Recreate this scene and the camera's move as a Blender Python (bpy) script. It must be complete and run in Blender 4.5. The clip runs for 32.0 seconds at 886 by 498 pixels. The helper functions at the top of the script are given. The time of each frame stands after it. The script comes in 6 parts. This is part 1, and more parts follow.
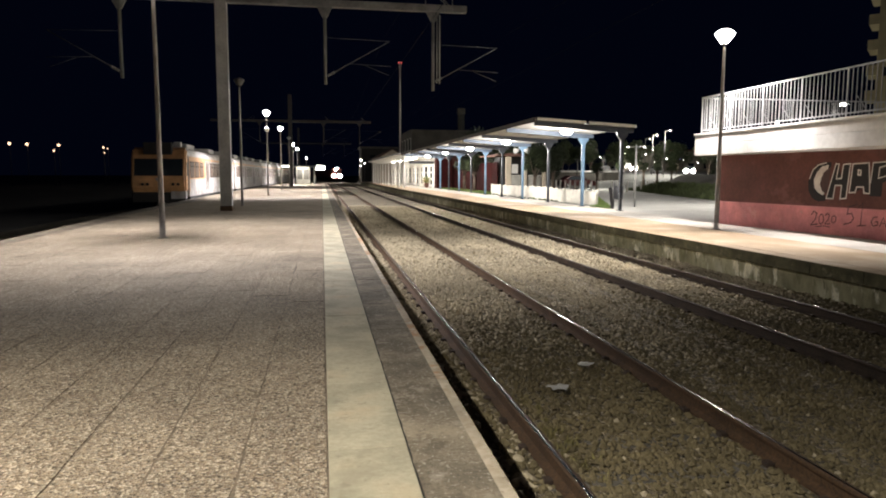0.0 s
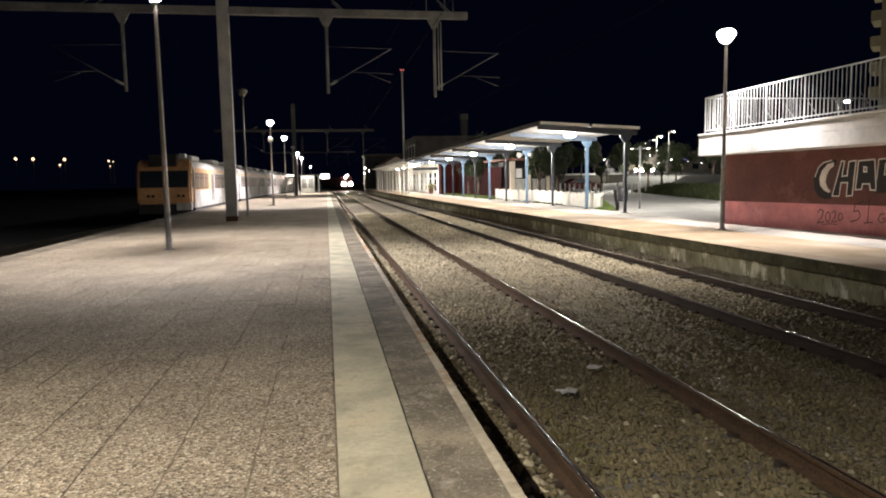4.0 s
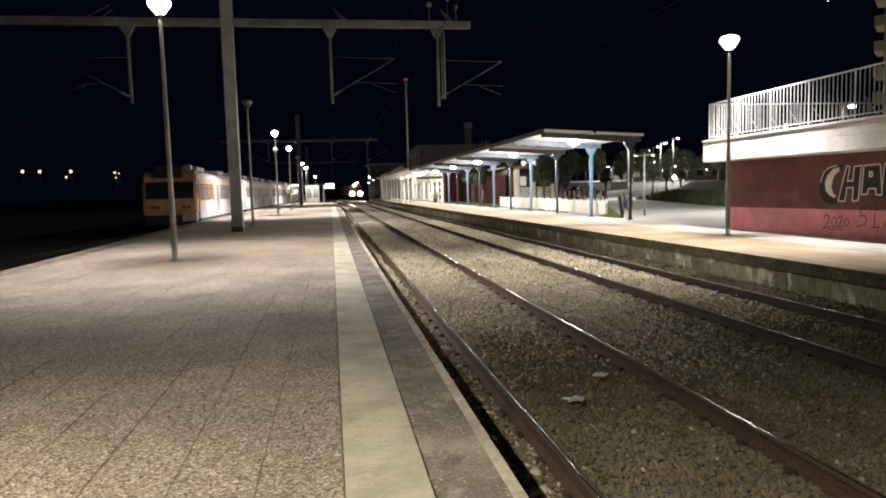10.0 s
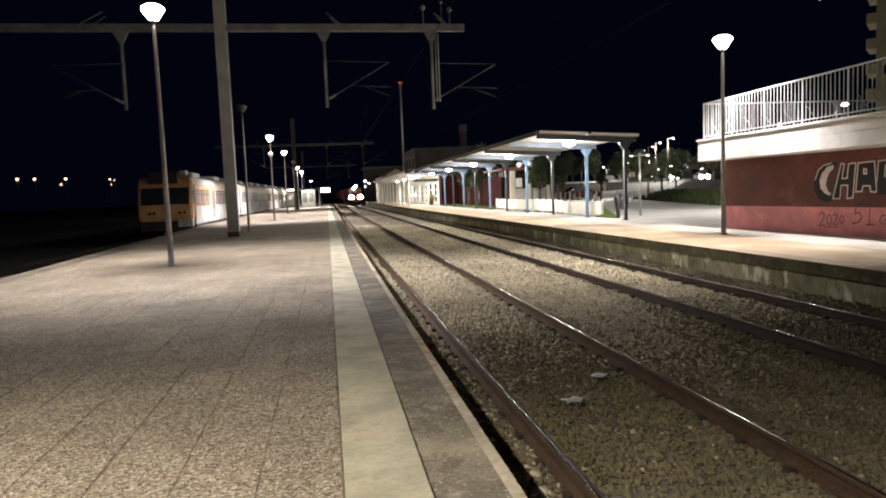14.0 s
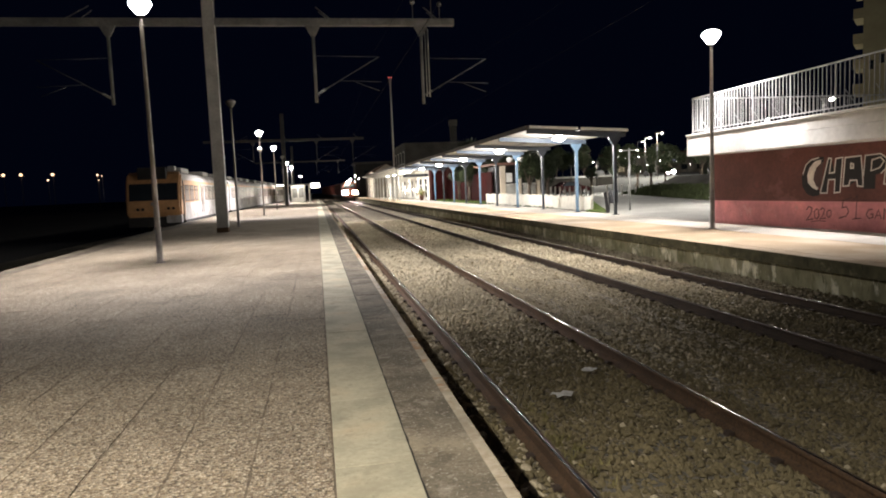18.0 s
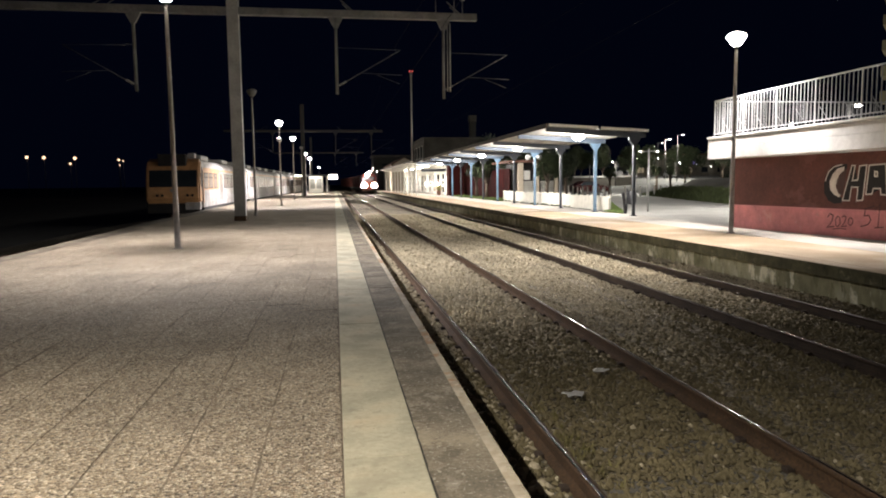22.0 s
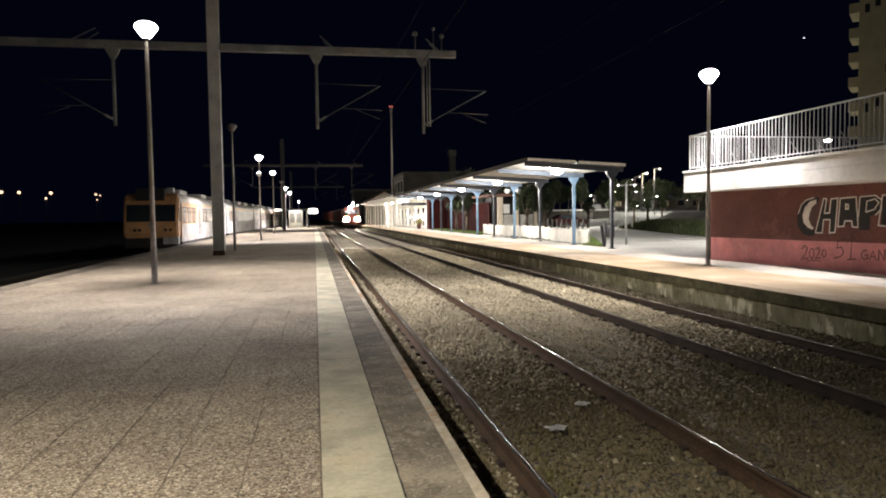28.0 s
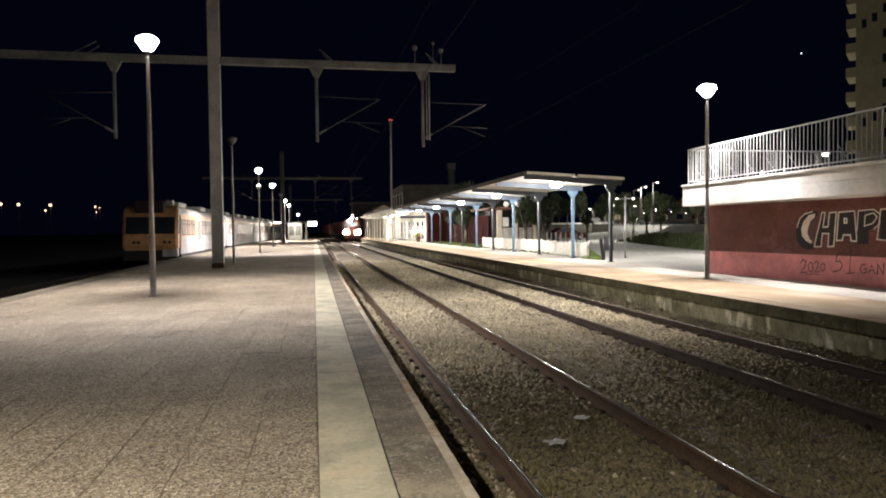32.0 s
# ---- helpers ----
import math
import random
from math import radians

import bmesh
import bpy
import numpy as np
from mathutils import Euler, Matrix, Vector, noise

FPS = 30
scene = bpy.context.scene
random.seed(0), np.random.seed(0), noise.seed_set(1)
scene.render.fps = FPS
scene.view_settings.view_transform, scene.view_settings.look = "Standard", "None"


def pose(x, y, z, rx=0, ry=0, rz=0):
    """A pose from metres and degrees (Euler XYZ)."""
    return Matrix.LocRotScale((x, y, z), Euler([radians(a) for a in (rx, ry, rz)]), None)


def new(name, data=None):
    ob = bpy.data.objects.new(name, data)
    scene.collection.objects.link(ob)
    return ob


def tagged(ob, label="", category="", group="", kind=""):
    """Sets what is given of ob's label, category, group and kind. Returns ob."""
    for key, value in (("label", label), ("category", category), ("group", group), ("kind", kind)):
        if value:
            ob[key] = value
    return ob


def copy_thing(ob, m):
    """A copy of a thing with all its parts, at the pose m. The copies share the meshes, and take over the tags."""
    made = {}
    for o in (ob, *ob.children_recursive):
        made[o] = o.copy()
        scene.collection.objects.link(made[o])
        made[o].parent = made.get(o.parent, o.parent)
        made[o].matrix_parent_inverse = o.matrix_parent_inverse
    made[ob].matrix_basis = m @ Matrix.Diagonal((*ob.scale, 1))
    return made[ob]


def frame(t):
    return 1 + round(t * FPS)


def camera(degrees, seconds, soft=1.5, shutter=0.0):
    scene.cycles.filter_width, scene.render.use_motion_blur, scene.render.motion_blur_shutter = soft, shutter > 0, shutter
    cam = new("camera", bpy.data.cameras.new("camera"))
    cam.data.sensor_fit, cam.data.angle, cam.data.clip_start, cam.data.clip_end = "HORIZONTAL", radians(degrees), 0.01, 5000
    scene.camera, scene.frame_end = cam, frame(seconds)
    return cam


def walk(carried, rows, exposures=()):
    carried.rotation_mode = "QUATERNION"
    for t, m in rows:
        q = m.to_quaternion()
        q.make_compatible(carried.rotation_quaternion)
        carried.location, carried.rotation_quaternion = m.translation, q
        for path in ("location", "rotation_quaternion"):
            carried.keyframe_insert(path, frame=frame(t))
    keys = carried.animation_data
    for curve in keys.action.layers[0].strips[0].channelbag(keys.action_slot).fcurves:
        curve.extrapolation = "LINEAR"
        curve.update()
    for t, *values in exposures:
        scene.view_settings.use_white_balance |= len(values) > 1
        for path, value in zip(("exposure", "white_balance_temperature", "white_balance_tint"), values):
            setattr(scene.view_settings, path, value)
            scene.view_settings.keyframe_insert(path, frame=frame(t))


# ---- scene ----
cam = camera(66.0, 32.0, soft=1.9)
walk(cam, [
    (0.0, pose(0, 0, 1.46, 83.83, -0.17, -10.02)),
    (0.5, pose(0, 0, 1.46, 84.15, 0.75, -10.25)),
    (1.0, pose(0, 0, 1.46, 84.29, 1.47, -10.47)),
    (1.5, pose(0, 0, 1.46, 84.32, 1.37, -10.37)),
    (2.0, pose(0, 0, 1.46, 84.43, 1.13, -10.44)),
    (2.5, pose(0, 0, 1.46, 84.78, 1.13, -10.06)),
    (3.0, pose(0, 0, 1.46, 84.59, 1.22, -9.90)),
    (3.5, pose(0, 0, 1.46, 84.23, 1.03, -9.66)),
    (5.5, pose(0, 0, 1.46, 85.16, 1.32, -9.68)),
    (6.0, pose(0, 0, 1.46, 85.35, 1.45, -9.52)),
    (6.5, pose(0, 0, 1.46, 85.37, 1.45, -9.40)),
    (7.0, pose(0, 0, 1.46, 85.19, 1.59, -9.35)),
    (7.5, pose(0, 0, 1.46, 85.24, 1.65, -9.53)),
    (8.0, pose(0, 0, 1.46, 85.09, 1.61, -9.61)),
    (8.5, pose(0, 0, 1.46, 85.00, 1.50, -9.37)),
    (9.0, pose(0, 0, 1.46, 84.94, 1.52, -9.32)),
    (9.5, pose(0, 0, 1.46, 85.04, 1.58, -9.31)),
    (10.0, pose(0, 0, 1.46, 85.05, 1.58, -9.30)),
    (10.5, pose(0, 0, 1.46, 85.07, 1.67, -9.27)),
    (11.0, pose(0, 0, 1.46, 85.01, 1.62, -9.28)),
    (11.5, pose(0, 0, 1.46, 85.02, 1.65, -9.33)),
    (12.0, pose(0, 0, 1.46, 85.13, 1.73, -9.36)),
    (12.5, pose(0, 0, 1.46, 85.16, 1.58, -9.33)),
    (13.0, pose(0, 0, 1.46, 85.29, 1.69, -9.48)),
    (13.5, pose(0, 0, 1.46, 85.22, 1.79, -9.72)),
    (14.0, pose(0, 0, 1.46, 85.25, 2.30, -9.64)),
    (14.5, pose(0, 0, 1.46, 85.28, 2.55, -9.98)),
    (16.5, pose(0, 0, 1.46, 85.43, 2.46, -10.37)),
    (17.0, pose(0, 0, 1.46, 85.19, 2.49, -10.63)),
    (17.5, pose(0, 0, 1.46, 84.94, 2.35, -10.59)),
    (18.0, pose(0, 0, 1.46, 84.81, 2.41, -10.46)),
    (18.5, pose(0, 0, 1.46, 84.86, 2.50, -10.37)),
    (19.0, pose(0, 0, 1.46, 84.69, 1.45, -10.70)),
    (19.5, pose(0, 0, 1.46, 84.57, 1.14, -9.84)),
    (20.0, pose(0, 0, 1.46, 84.37, 1.48, -9.39)),
    (20.5, pose(0, 0, 1.46, 84.40, 1.72, -9.21)),
    (21.0, pose(0, 0, 1.46, 84.59, 1.57, -9.26)),
    (21.5, pose(0, 0, 1.46, 84.24, 1.02, -9.12)),
    (22.0, pose(0, 0, 1.46, 84.45, 0.64, -9.01)),
    (22.5, pose(0, 0, 1.46, 84.60, 0.73, -8.62)),
    (23.0, pose(0, 0, 1.46, 84.91, 1.00, -8.61)),
    (23.5, pose(0, 0, 1.46, 85.09, 0.99, -8.67)),
    (24.0, pose(0, 0, 1.46, 85.19, 0.98, -8.53)),
    (24.1, pose(0, 0, 1.46, 87.42, 0.92, -10.36)),
    (24.3, pose(0, 0, 1.46, 87.43, 0.90, -10.46)),
    (24.5, pose(0, 0, 1.46, 87.46, 0.89, -10.52)),
    (25.0, pose(0, 0, 1.46, 87.79, 0.67, -10.46)),
    (25.5, pose(0, 0, 1.46, 87.80, 0.75, -10.38)),
    (27.5, pose(0, 0, 1.46, 87.44, 0.91, -10.60)),
    (28.0, pose(0, 0, 1.46, 87.25, 0.80, -10.67)),
    (28.5, pose(0, 0, 1.46, 87.36, 0.76, -10.60)),
    (29.0, pose(0, 0, 1.46, 87.68, 0.84, -10.54)),
    (29.5, pose(0, 0, 1.46, 88.17, 0.86, -10.59)),
    (30.0, pose(0, 0, 1.46, 88.56, 0.95, -10.75)),
    (30.5, pose(0, 0, 1.46, 88.12, 0.82, -10.72)),
    (31.0, pose(0, 0, 1.46, 88.05, 0.82, -10.71)),
    (31.5, pose(0, 0, 1.46, 88.33, 0.81, -10.69)),
    (32.0, pose(0, 0, 1.46, 88.34, 0.67, -10.74)),
])

# ---- night sky and lamps ----
world = bpy.data.worlds.new("night_sky")
scene.world = world
world.use_nodes = True
wbg = world.node_tree.nodes["Background"]
wbg.inputs["Color"].default_value = (0.15, 0.27, 1.0, 1)
wbg.inputs["Strength"].default_value = 0.0036
scene.view_settings.exposure = 0.06

LAMP_W = 4900.0        # platform lamps
CANOPY_W = 1150.0      # canopy lights
STATION_W = 560.0     # lights under the station awning
PATH_W = 2500.0       # lamp beside the forecourt path
STREET_W = 1500.0     # tall lamps of the road and car park, plus the added forecourt light


def lamp_light(name, x, y, z, watts, colour=(1.0, 0.94, 0.84), radius=0.07):
    data = bpy.data.lights.new(name, "POINT")
    data.energy, data.color, data.shadow_soft_size = watts, colour, radius
    ob = new(name, data)
    ob.location = (x, y, z)
    return ob


def hooded_light(name, x, y, z, watts, half=62.5, leak=0.05, colour=(1.0, 0.92, 0.87), tilt=0.0, size=0.045, blend=0.5):
    """A hooded lamp: most of its light goes down in a wide soft cone, a little leaks out sideways."""
    data = bpy.data.lights.new(name, "SPOT")
    data.energy, data.color, data.shadow_soft_size = watts, colour, size
    data.spot_size, data.spot_blend = radians(2 * half), blend
    ob = new(name, data)
    ob.location, ob.rotation_euler = (x, y, z), (0, -radians(tilt), 0)
    lamp_light(name, x, y, z, watts * leak)


LAMP_ROW = [0.05, 16.55, 49.97, 66.35, 100.5, 118.0]
hooded_light("platform_lamp_light", -3.9, 183.0, 5.74, LAMP_W * 1.3, 66.0, 0.1)
hooded_light("platform_lamp_light", -3.63, 0.05, 5.74, LAMP_W * 0.84, 56.5, 0.010, (1.0, 0.925, 0.82), tilt=13.0, blend=0.95)
hooded_light("platform_lamp_light", -3.63, 16.55, 5.74, LAMP_W * 1.0, 66.0, 0.035, (1.0, 0.95, 0.98), tilt=8.5, size=0.085, blend=0.7)
for yy in LAMP_ROW[2:]:
    hooded_light("platform_lamp_light", -3.75, yy, 5.74, LAMP_W * 1.5, 66.0, 0.05, (1.0, 0.955, 1.0), tilt=2.0, size=0.08)
hooded_light("platform_lamp_light", 10.68, 17.16, 5.17, LAMP_W * 0.97, 63.5, leak=0.05, colour=(1.0, 0.94, 0.92), tilt=1.0, size=0.08, blend=0.62)
for i in range(5):
    lamp_light("canopy_light_glow", 10.5, 28.6 + 9.9 * i, 3.27, CANOPY_W, (1.0, 0.95, 0.92), 0.15)
for yy, k in ((79.0, 1.5), (86.0, 1.2), (94.0, 0.7), (103.0, 0.6), (113.0, 0.6), (123.0, 0.6)):
    hooded_light("station_light", 10.6, yy, 3.0, STATION_W * k, 84.0, 0.12, (1.0, 0.95, 0.93), size=0.15)
# The (31, 70) light is added without a lamp, to brighten the forecourt.
for (x, y, z, k) in ((54.3, 101, 8.5, 3.2), (57.8, 112, 8.5, 3.2), (42.0, 50.0, 7.5, 0.3), (40.5, 96.0, 4.2, 0.5), (66.2, 135, 8.5, 1.0), (31.0, 70.0, 5.0, 2.2)):
    lamp_light("street_and_added_light", x, y, z - 0.3, STREET_W * k, (1.0, 0.95, 0.84), 0.2)
lamp_light("path_lamp_light", 20.9, 29.0, 4.0, PATH_W, (1.0, 0.95, 0.90), 0.15)
# Unseen light added under the roof edge to brighten the shelter's end wall.
lamp_light("shelter_fill_light", -2.9, 110.7, 2.5, 180.0, (1.0, 0.95, 0.84), 0.2)


# ---- materials ----
def mat(name, c1, c2=None, rough=0.8, metal=0.0, scale=40.0, stain=1.2, stain_amt=0.35, bump=0.3, vary=0.0,
        c3=None, c3_at=0.62, kind="noise", bump_dist=0.01, stops=(), emit=None, emit_s=0.0, specks=(), local=False, tall=1.0):
    m = bpy.data.materials.new(name)
    m.use_nodes = True
    nt = m.node_tree
    b = nt.nodes["Principled BSDF"]
    b.inputs["Roughness"].default_value = rough
    b.inputs["Metallic"].default_value = metal
    c2 = c2 or tuple(v * 0.75 for v in c1)
    where = nt.nodes.new("ShaderNodeTexCoord").outputs["Object"] if local else nt.nodes.new("ShaderNodeNewGeometry").outputs["Position"]
    if tall != 1.0:
        mp = nt.nodes.new("ShaderNodeMapping")
        mp.inputs["Scale"].default_value = (1, 1, 1 / tall)
        nt.links.new(where, mp.inputs["Vector"])
        where = mp.outputs["Vector"]
    if kind == "voronoi":
        n = nt.nodes.new("ShaderNodeTexVoronoi")
        n.inputs["Scale"].default_value = scale
        fine = n.outputs["Color"]
        sep = nt.nodes.new("ShaderNodeSeparateColor")
        nt.links.new(fine, sep.inputs[0])
        fac, height = sep.outputs[0], n.outputs["Distance"]
    else:
        n = nt.nodes.new("ShaderNodeTexNoise")
        n.inputs["Scale"].default_value = scale
        n.inputs["Detail"].default_value = 6
        n.inputs["Roughness"].default_value = 0.62
        fac = height = n.outputs["Fac"]
    nt.links.new(where, n.inputs["Vector"])
    ramp = nt.nodes.new("ShaderNodeValToRGB")
    ramp.color_ramp.elements[0].color = (*c2, 1)
    ramp.color_ramp.elements[1].color = (*c1, 1)
    ramp.color_ramp.elements[0].position = 0.1 if kind == "voronoi" else 0.32
    ramp.color_ramp.elements[1].position = 0.9 if kind == "voronoi" else 0.68
    for pos, c in stops:
        ramp.color_ramp.elements.new(pos).color = (*c, 1)
    nt.links.new(fac, ramp.inputs[0])
    col = ramp.outputs[0]
    big = nt.nodes.new("ShaderNodeTexNoise")
    big.inputs["Scale"].default_value = stain
    big.inputs["Detail"].default_value = 4
    nt.links.new(where, big.inputs["Vector"])
    if c3:
        r2 = nt.nodes.new("ShaderNodeValToRGB")
        r2.color_ramp.elements[0].position, r2.color_ramp.elements[1].position = c3_at - 0.12, c3_at + 0.1
        nt.links.new(big.outputs["Fac"], r2.inputs[0])
        mx3 = nt.nodes.new("ShaderNodeMix")
        mx3.data_type = "RGBA"
        nt.links.new(r2.outputs[0], mx3.inputs[0])
        nt.links.new(col, mx3.inputs[6])
        mx3.inputs[7].default_value = (*c3, 1)
        col = mx3.outputs[2]
    mr = nt.nodes.new("ShaderNodeMapRange")
    mr.inputs[1].default_value, mr.inputs[2].default_value = 0.3, 0.7
    mr.inputs[3].default_value, mr.inputs[4].default_value = 1 - stain_amt, 1 + stain_amt * 0.4
    nt.links.new(big.outputs["Fac"], mr.inputs[0])
    mul = nt.nodes.new("ShaderNodeMix")
    mul.data_type, mul.blend_type = "RGBA", "MULTIPLY"
    mul.inputs[0].default_value = 1.0
    nt.links.new(col, mul.inputs[6])
    nt.links.new(mr.outputs[0], mul.inputs[7])
    col = mul.outputs[2]
    for sc, at, c, amt in specks:
        sn = nt.nodes.new("ShaderNodeTexNoise")
        sn.inputs["Scale"].default_value = sc
        sn.inputs["Detail"].default_value = 5
        sn.inputs["Roughness"].default_value = 0.7
        nt.links.new(where, sn.inputs["Vector"])
        sr = nt.nodes.new("ShaderNodeMapRange")
        sr.inputs[1].default_value, sr.inputs[2].default_value = at, at + 0.07
        sr.inputs[3].default_value, sr.inputs[4].default_value = 0.0, amt
        nt.links.new(sn.outputs["Fac"], sr.inputs[0])
        sm = nt.nodes.new("ShaderNodeMix")
        sm.data_type = "RGBA"
        nt.links.new(sr.outputs[0], sm.inputs[0])
        nt.links.new(col, sm.inputs[6])
        sm.inputs[7].default_value = (*c, 1)
        col = sm.outputs[2]
    if vary:
        oi = nt.nodes.new("ShaderNodeObjectInfo")
        geo = nt.nodes.new("ShaderNodeNewGeometry")
        add = nt.nodes.new("ShaderNodeMath")
        add.operation = "ADD"
        nt.links.new(oi.outputs["Random"], add.inputs[0])
        nt.links.new(geo.outputs["Random Per Island"], add.inputs[1])
        vr = nt.nodes.new("ShaderNodeMapRange")
        vr.inputs[1].default_value, vr.inputs[2].default_value = 0.0, 2.0
        vr.inputs[3].default_value, vr.inputs[4].default_value = 1 - vary, 1 + vary
        nt.links.new(add.outputs[0], vr.inputs[0])
        m2 = nt.nodes.new("ShaderNodeMix")
        m2.data_type, m2.blend_type = "RGBA", "MULTIPLY"
        m2.inputs[0].default_value = 1.0
        nt.links.new(col, m2.inputs[6])
        nt.links.new(vr.outputs[0], m2.inputs[7])
        col = m2.outputs[2]
    nt.links.new(col, b.inputs["Base Color"])
    if bump:
        bp = nt.nodes.new("ShaderNodeBump")
        bp.inputs["Strength"].default_value = bump
        bp.inputs["Distance"].default_value = bump_dist
        nt.links.new(height, bp.inputs["Height"])
        nt.links.new(bp.outputs[0], b.inputs["Normal"])
    if emit:
        b.inputs["Emission Color"].default_value = (*emit, 1)
        b.inputs["Emission Strength"].default_value = emit_s
    return m


def glow(name, colour, strength):
    m = bpy.data.materials.new(name)
    m.use_nodes = True
    b = m.node_tree.nodes["Principled BSDF"]
    b.inputs["Base Color"].default_value = (0.8, 0.8, 0.8, 1)
    b.inputs["Emission Color"].default_value = (*colour, 1)
    b.inputs["Emission Strength"].default_value = strength
    return m


def glass(name, tint=(0.02, 0.025, 0.03), rough=0.06):
    m = bpy.data.materials.new(name)
    m.use_nodes = True
    b = m.node_tree.nodes["Principled BSDF"]
    b.inputs["Base Color"].default_value = (*tint, 1)
    b.inputs["Roughness"].default_value = rough
    b.inputs["IOR"].default_value = 1.5
    return m


M_SLAB = mat("exposed_aggregate", (0.70, 0.60, 0.45), (0.105, 0.082, 0.056), 0.88, scale=78, stain=0.7, stain_amt=0.3, bump=0.9, vary=0.08, kind="voronoi",
             stops=((0.3, (0.27, 0.208, 0.142)), (0.5, (0.38, 0.302, 0.205)), (0.68, (0.355, 0.308, 0.24)), (0.8, (0.43, 0.33, 0.212))),
             specks=((44, 0.61, (0.80, 0.73, 0.58), 0.9), (22, 0.62, (0.16, 0.122, 0.08), 0.45), (1.3, 0.56, (0.22, 0.172, 0.122), 0.3)))
M_JOINT = mat("joint_dirt", (0.29, 0.235, 0.17), (0.115, 0.088, 0.062), 0.95, scale=7, stain=1.6, stain_amt=0.4, bump=0.3)
M_STRIP = mat("pale_concrete_strip", (0.60, 0.555, 0.40), (0.48, 0.44, 0.31), 0.8, scale=26, stain=1.9, stain_amt=0.4, bump=0.15, vary=0.22, c3=(0.46, 0.37, 0.24), c3_at=0.68,
              specks=((2.4, 0.53, (0.36, 0.315, 0.22), 0.45), (5, 0.58, (0.27, 0.235, 0.17), 0.5), (60, 0.62, (0.22, 0.185, 0.135), 0.7), (34, 0.64, (0.13, 0.105, 0.08), 0.8)))
M_EDGE = mat("grey_edge_concrete", (0.30, 0.255, 0.18), (0.155, 0.13, 0.092), 0.85, scale=45, stain=1.5, stain_amt=0.55, bump=0.4, vary=0.12, c3=(0.29, 0.24, 0.165), c3_at=0.66,
             specks=((2.0, 0.48, (0.11, 0.088, 0.06), 0.8), (4.5, 0.57, (0.35, 0.31, 0.24), 0.6), (34, 0.575, (0.46, 0.42, 0.34), 0.8)))
M_LIP = mat("rust_stained_lip", (0.64, 0.56, 0.43), (0.46, 0.37, 0.25), 0.8, scale=14, stain=1.6, stain_amt=0.4, bump=0.3,
            specks=((0.9, 0.51, (0.44, 0.22, 0.09), 0.75), (3.1, 0.56, (0.64, 0.57, 0.45), 0.65), (9, 0.60, (0.16, 0.105, 0.065), 0.7)))
M_CONC = mat("mossy_concrete_face", (0.44, 0.41, 0.24), (0.24, 0.225, 0.125), 0.9, scale=5, stain=1.6, stain_amt=0.45, bump=0.4, c3=(0.48, 0.455, 0.33), c3_at=0.66, tall=2.6,
             specks=((3.5, 0.54, (0.14, 0.135, 0.06), 0.75), (2.9, 0.56, (0.82, 0.78, 0.58), 0.9), (9, 0.60, (0.70, 0.67, 0.48), 0.6), (14, 0.60, (0.09, 0.08, 0.05), 0.6)))
M_RPLAT = mat("orange_sand_paving", (0.47, 0.345, 0.21), (0.365, 0.255, 0.145), 0.85, scale=22, stain=0.55, stain_amt=0.35, bump=0.25, c3=(0.46, 0.38, 0.28), c3_at=0.62)
M_RPALE = mat("pale_worn_paving", (0.52, 0.485, 0.43), (0.43, 0.395, 0.34), 0.85, scale=16, stain=0.7, stain_amt=0.3, bump=0.2, c3=(0.46, 0.36, 0.24), c3_at=0.70, specks=((30, 0.6, (0.30, 0.27, 0.22), 0.4),))
M_BALLAST = mat("ballast_bed", (0.34, 0.285, 0.19), (0.08, 0.066, 0.044), 0.95, scale=30, stain=0.6, stain_amt=0.35, bump=0.8, kind="voronoi", bump_dist=0.03)
M_STONE = mat("ballast_stone", (0.58, 0.505, 0.355), (0.36, 0.305, 0.20), 0.92, scale=30, stain=0.5, stain_amt=0.35, bump=0.3, vary=0.5)
M_STONED = mat("dark_brown_stone", (0.225, 0.185, 0.10), (0.14, 0.114, 0.06), 0.95, scale=30, stain=1.5, stain_amt=0.35, bump=0.3, vary=0.4)
M_RUST = mat("rusty_rail_steel", (0.118, 0.064, 0.029), (0.040, 0.024, 0.013), 0.9, 0.0, scale=40, stain=3, bump=0.2)
# East-track rails: a darker brown than the west-track ones.
M_RUSTD = mat("dark_brown_rail_steel", (0.078, 0.050, 0.031), (0.03, 0.021, 0.014), 0.85, 0.0, scale=40, stain=3, bump=0.2)
M_CLIP = mat("rusty_rail_clip", (0.075, 0.05, 0.036), (0.04, 0.028, 0.02), 0.85, 0.0, scale=40, stain=3, bump=0.2)
M_SHINE = mat("worn_rail_head", (0.60, 0.57, 0.53), (0.46, 0.43, 0.39), 0.14, 1.0, scale=60, stain=2, stain_amt=0.15, bump=0.01)
M_SLEEPER = mat("sleeper_concrete", (0.20, 0.18, 0.15), (0.12, 0.11, 0.09), 0.9, scale=20, bump=0.3)
M_GALV = mat("galvanised_steel", (0.42, 0.42, 0.40), (0.30, 0.30, 0.29), 0.5, 0.6, scale=14, stain=2, stain_amt=0.25, bump=0.05)
M_MASTC = mat("grey_painted_mast", (0.46, 0.455, 0.42), (0.36, 0.355, 0.33), 0.7, scale=10, stain=1.5, stain_amt=0.25, bump=0.1)
# Beam, drop tubes and brackets: a darker grey than the mast.
M_BEAM = mat("darker_grey_beam", (0.25, 0.248, 0.24), (0.18, 0.178, 0.172), 0.75, scale=10, stain=1.5, stain_amt=0.35, bump=0.1)
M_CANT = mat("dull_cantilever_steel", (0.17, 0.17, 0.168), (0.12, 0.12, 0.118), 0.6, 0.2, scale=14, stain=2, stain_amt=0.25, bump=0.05)
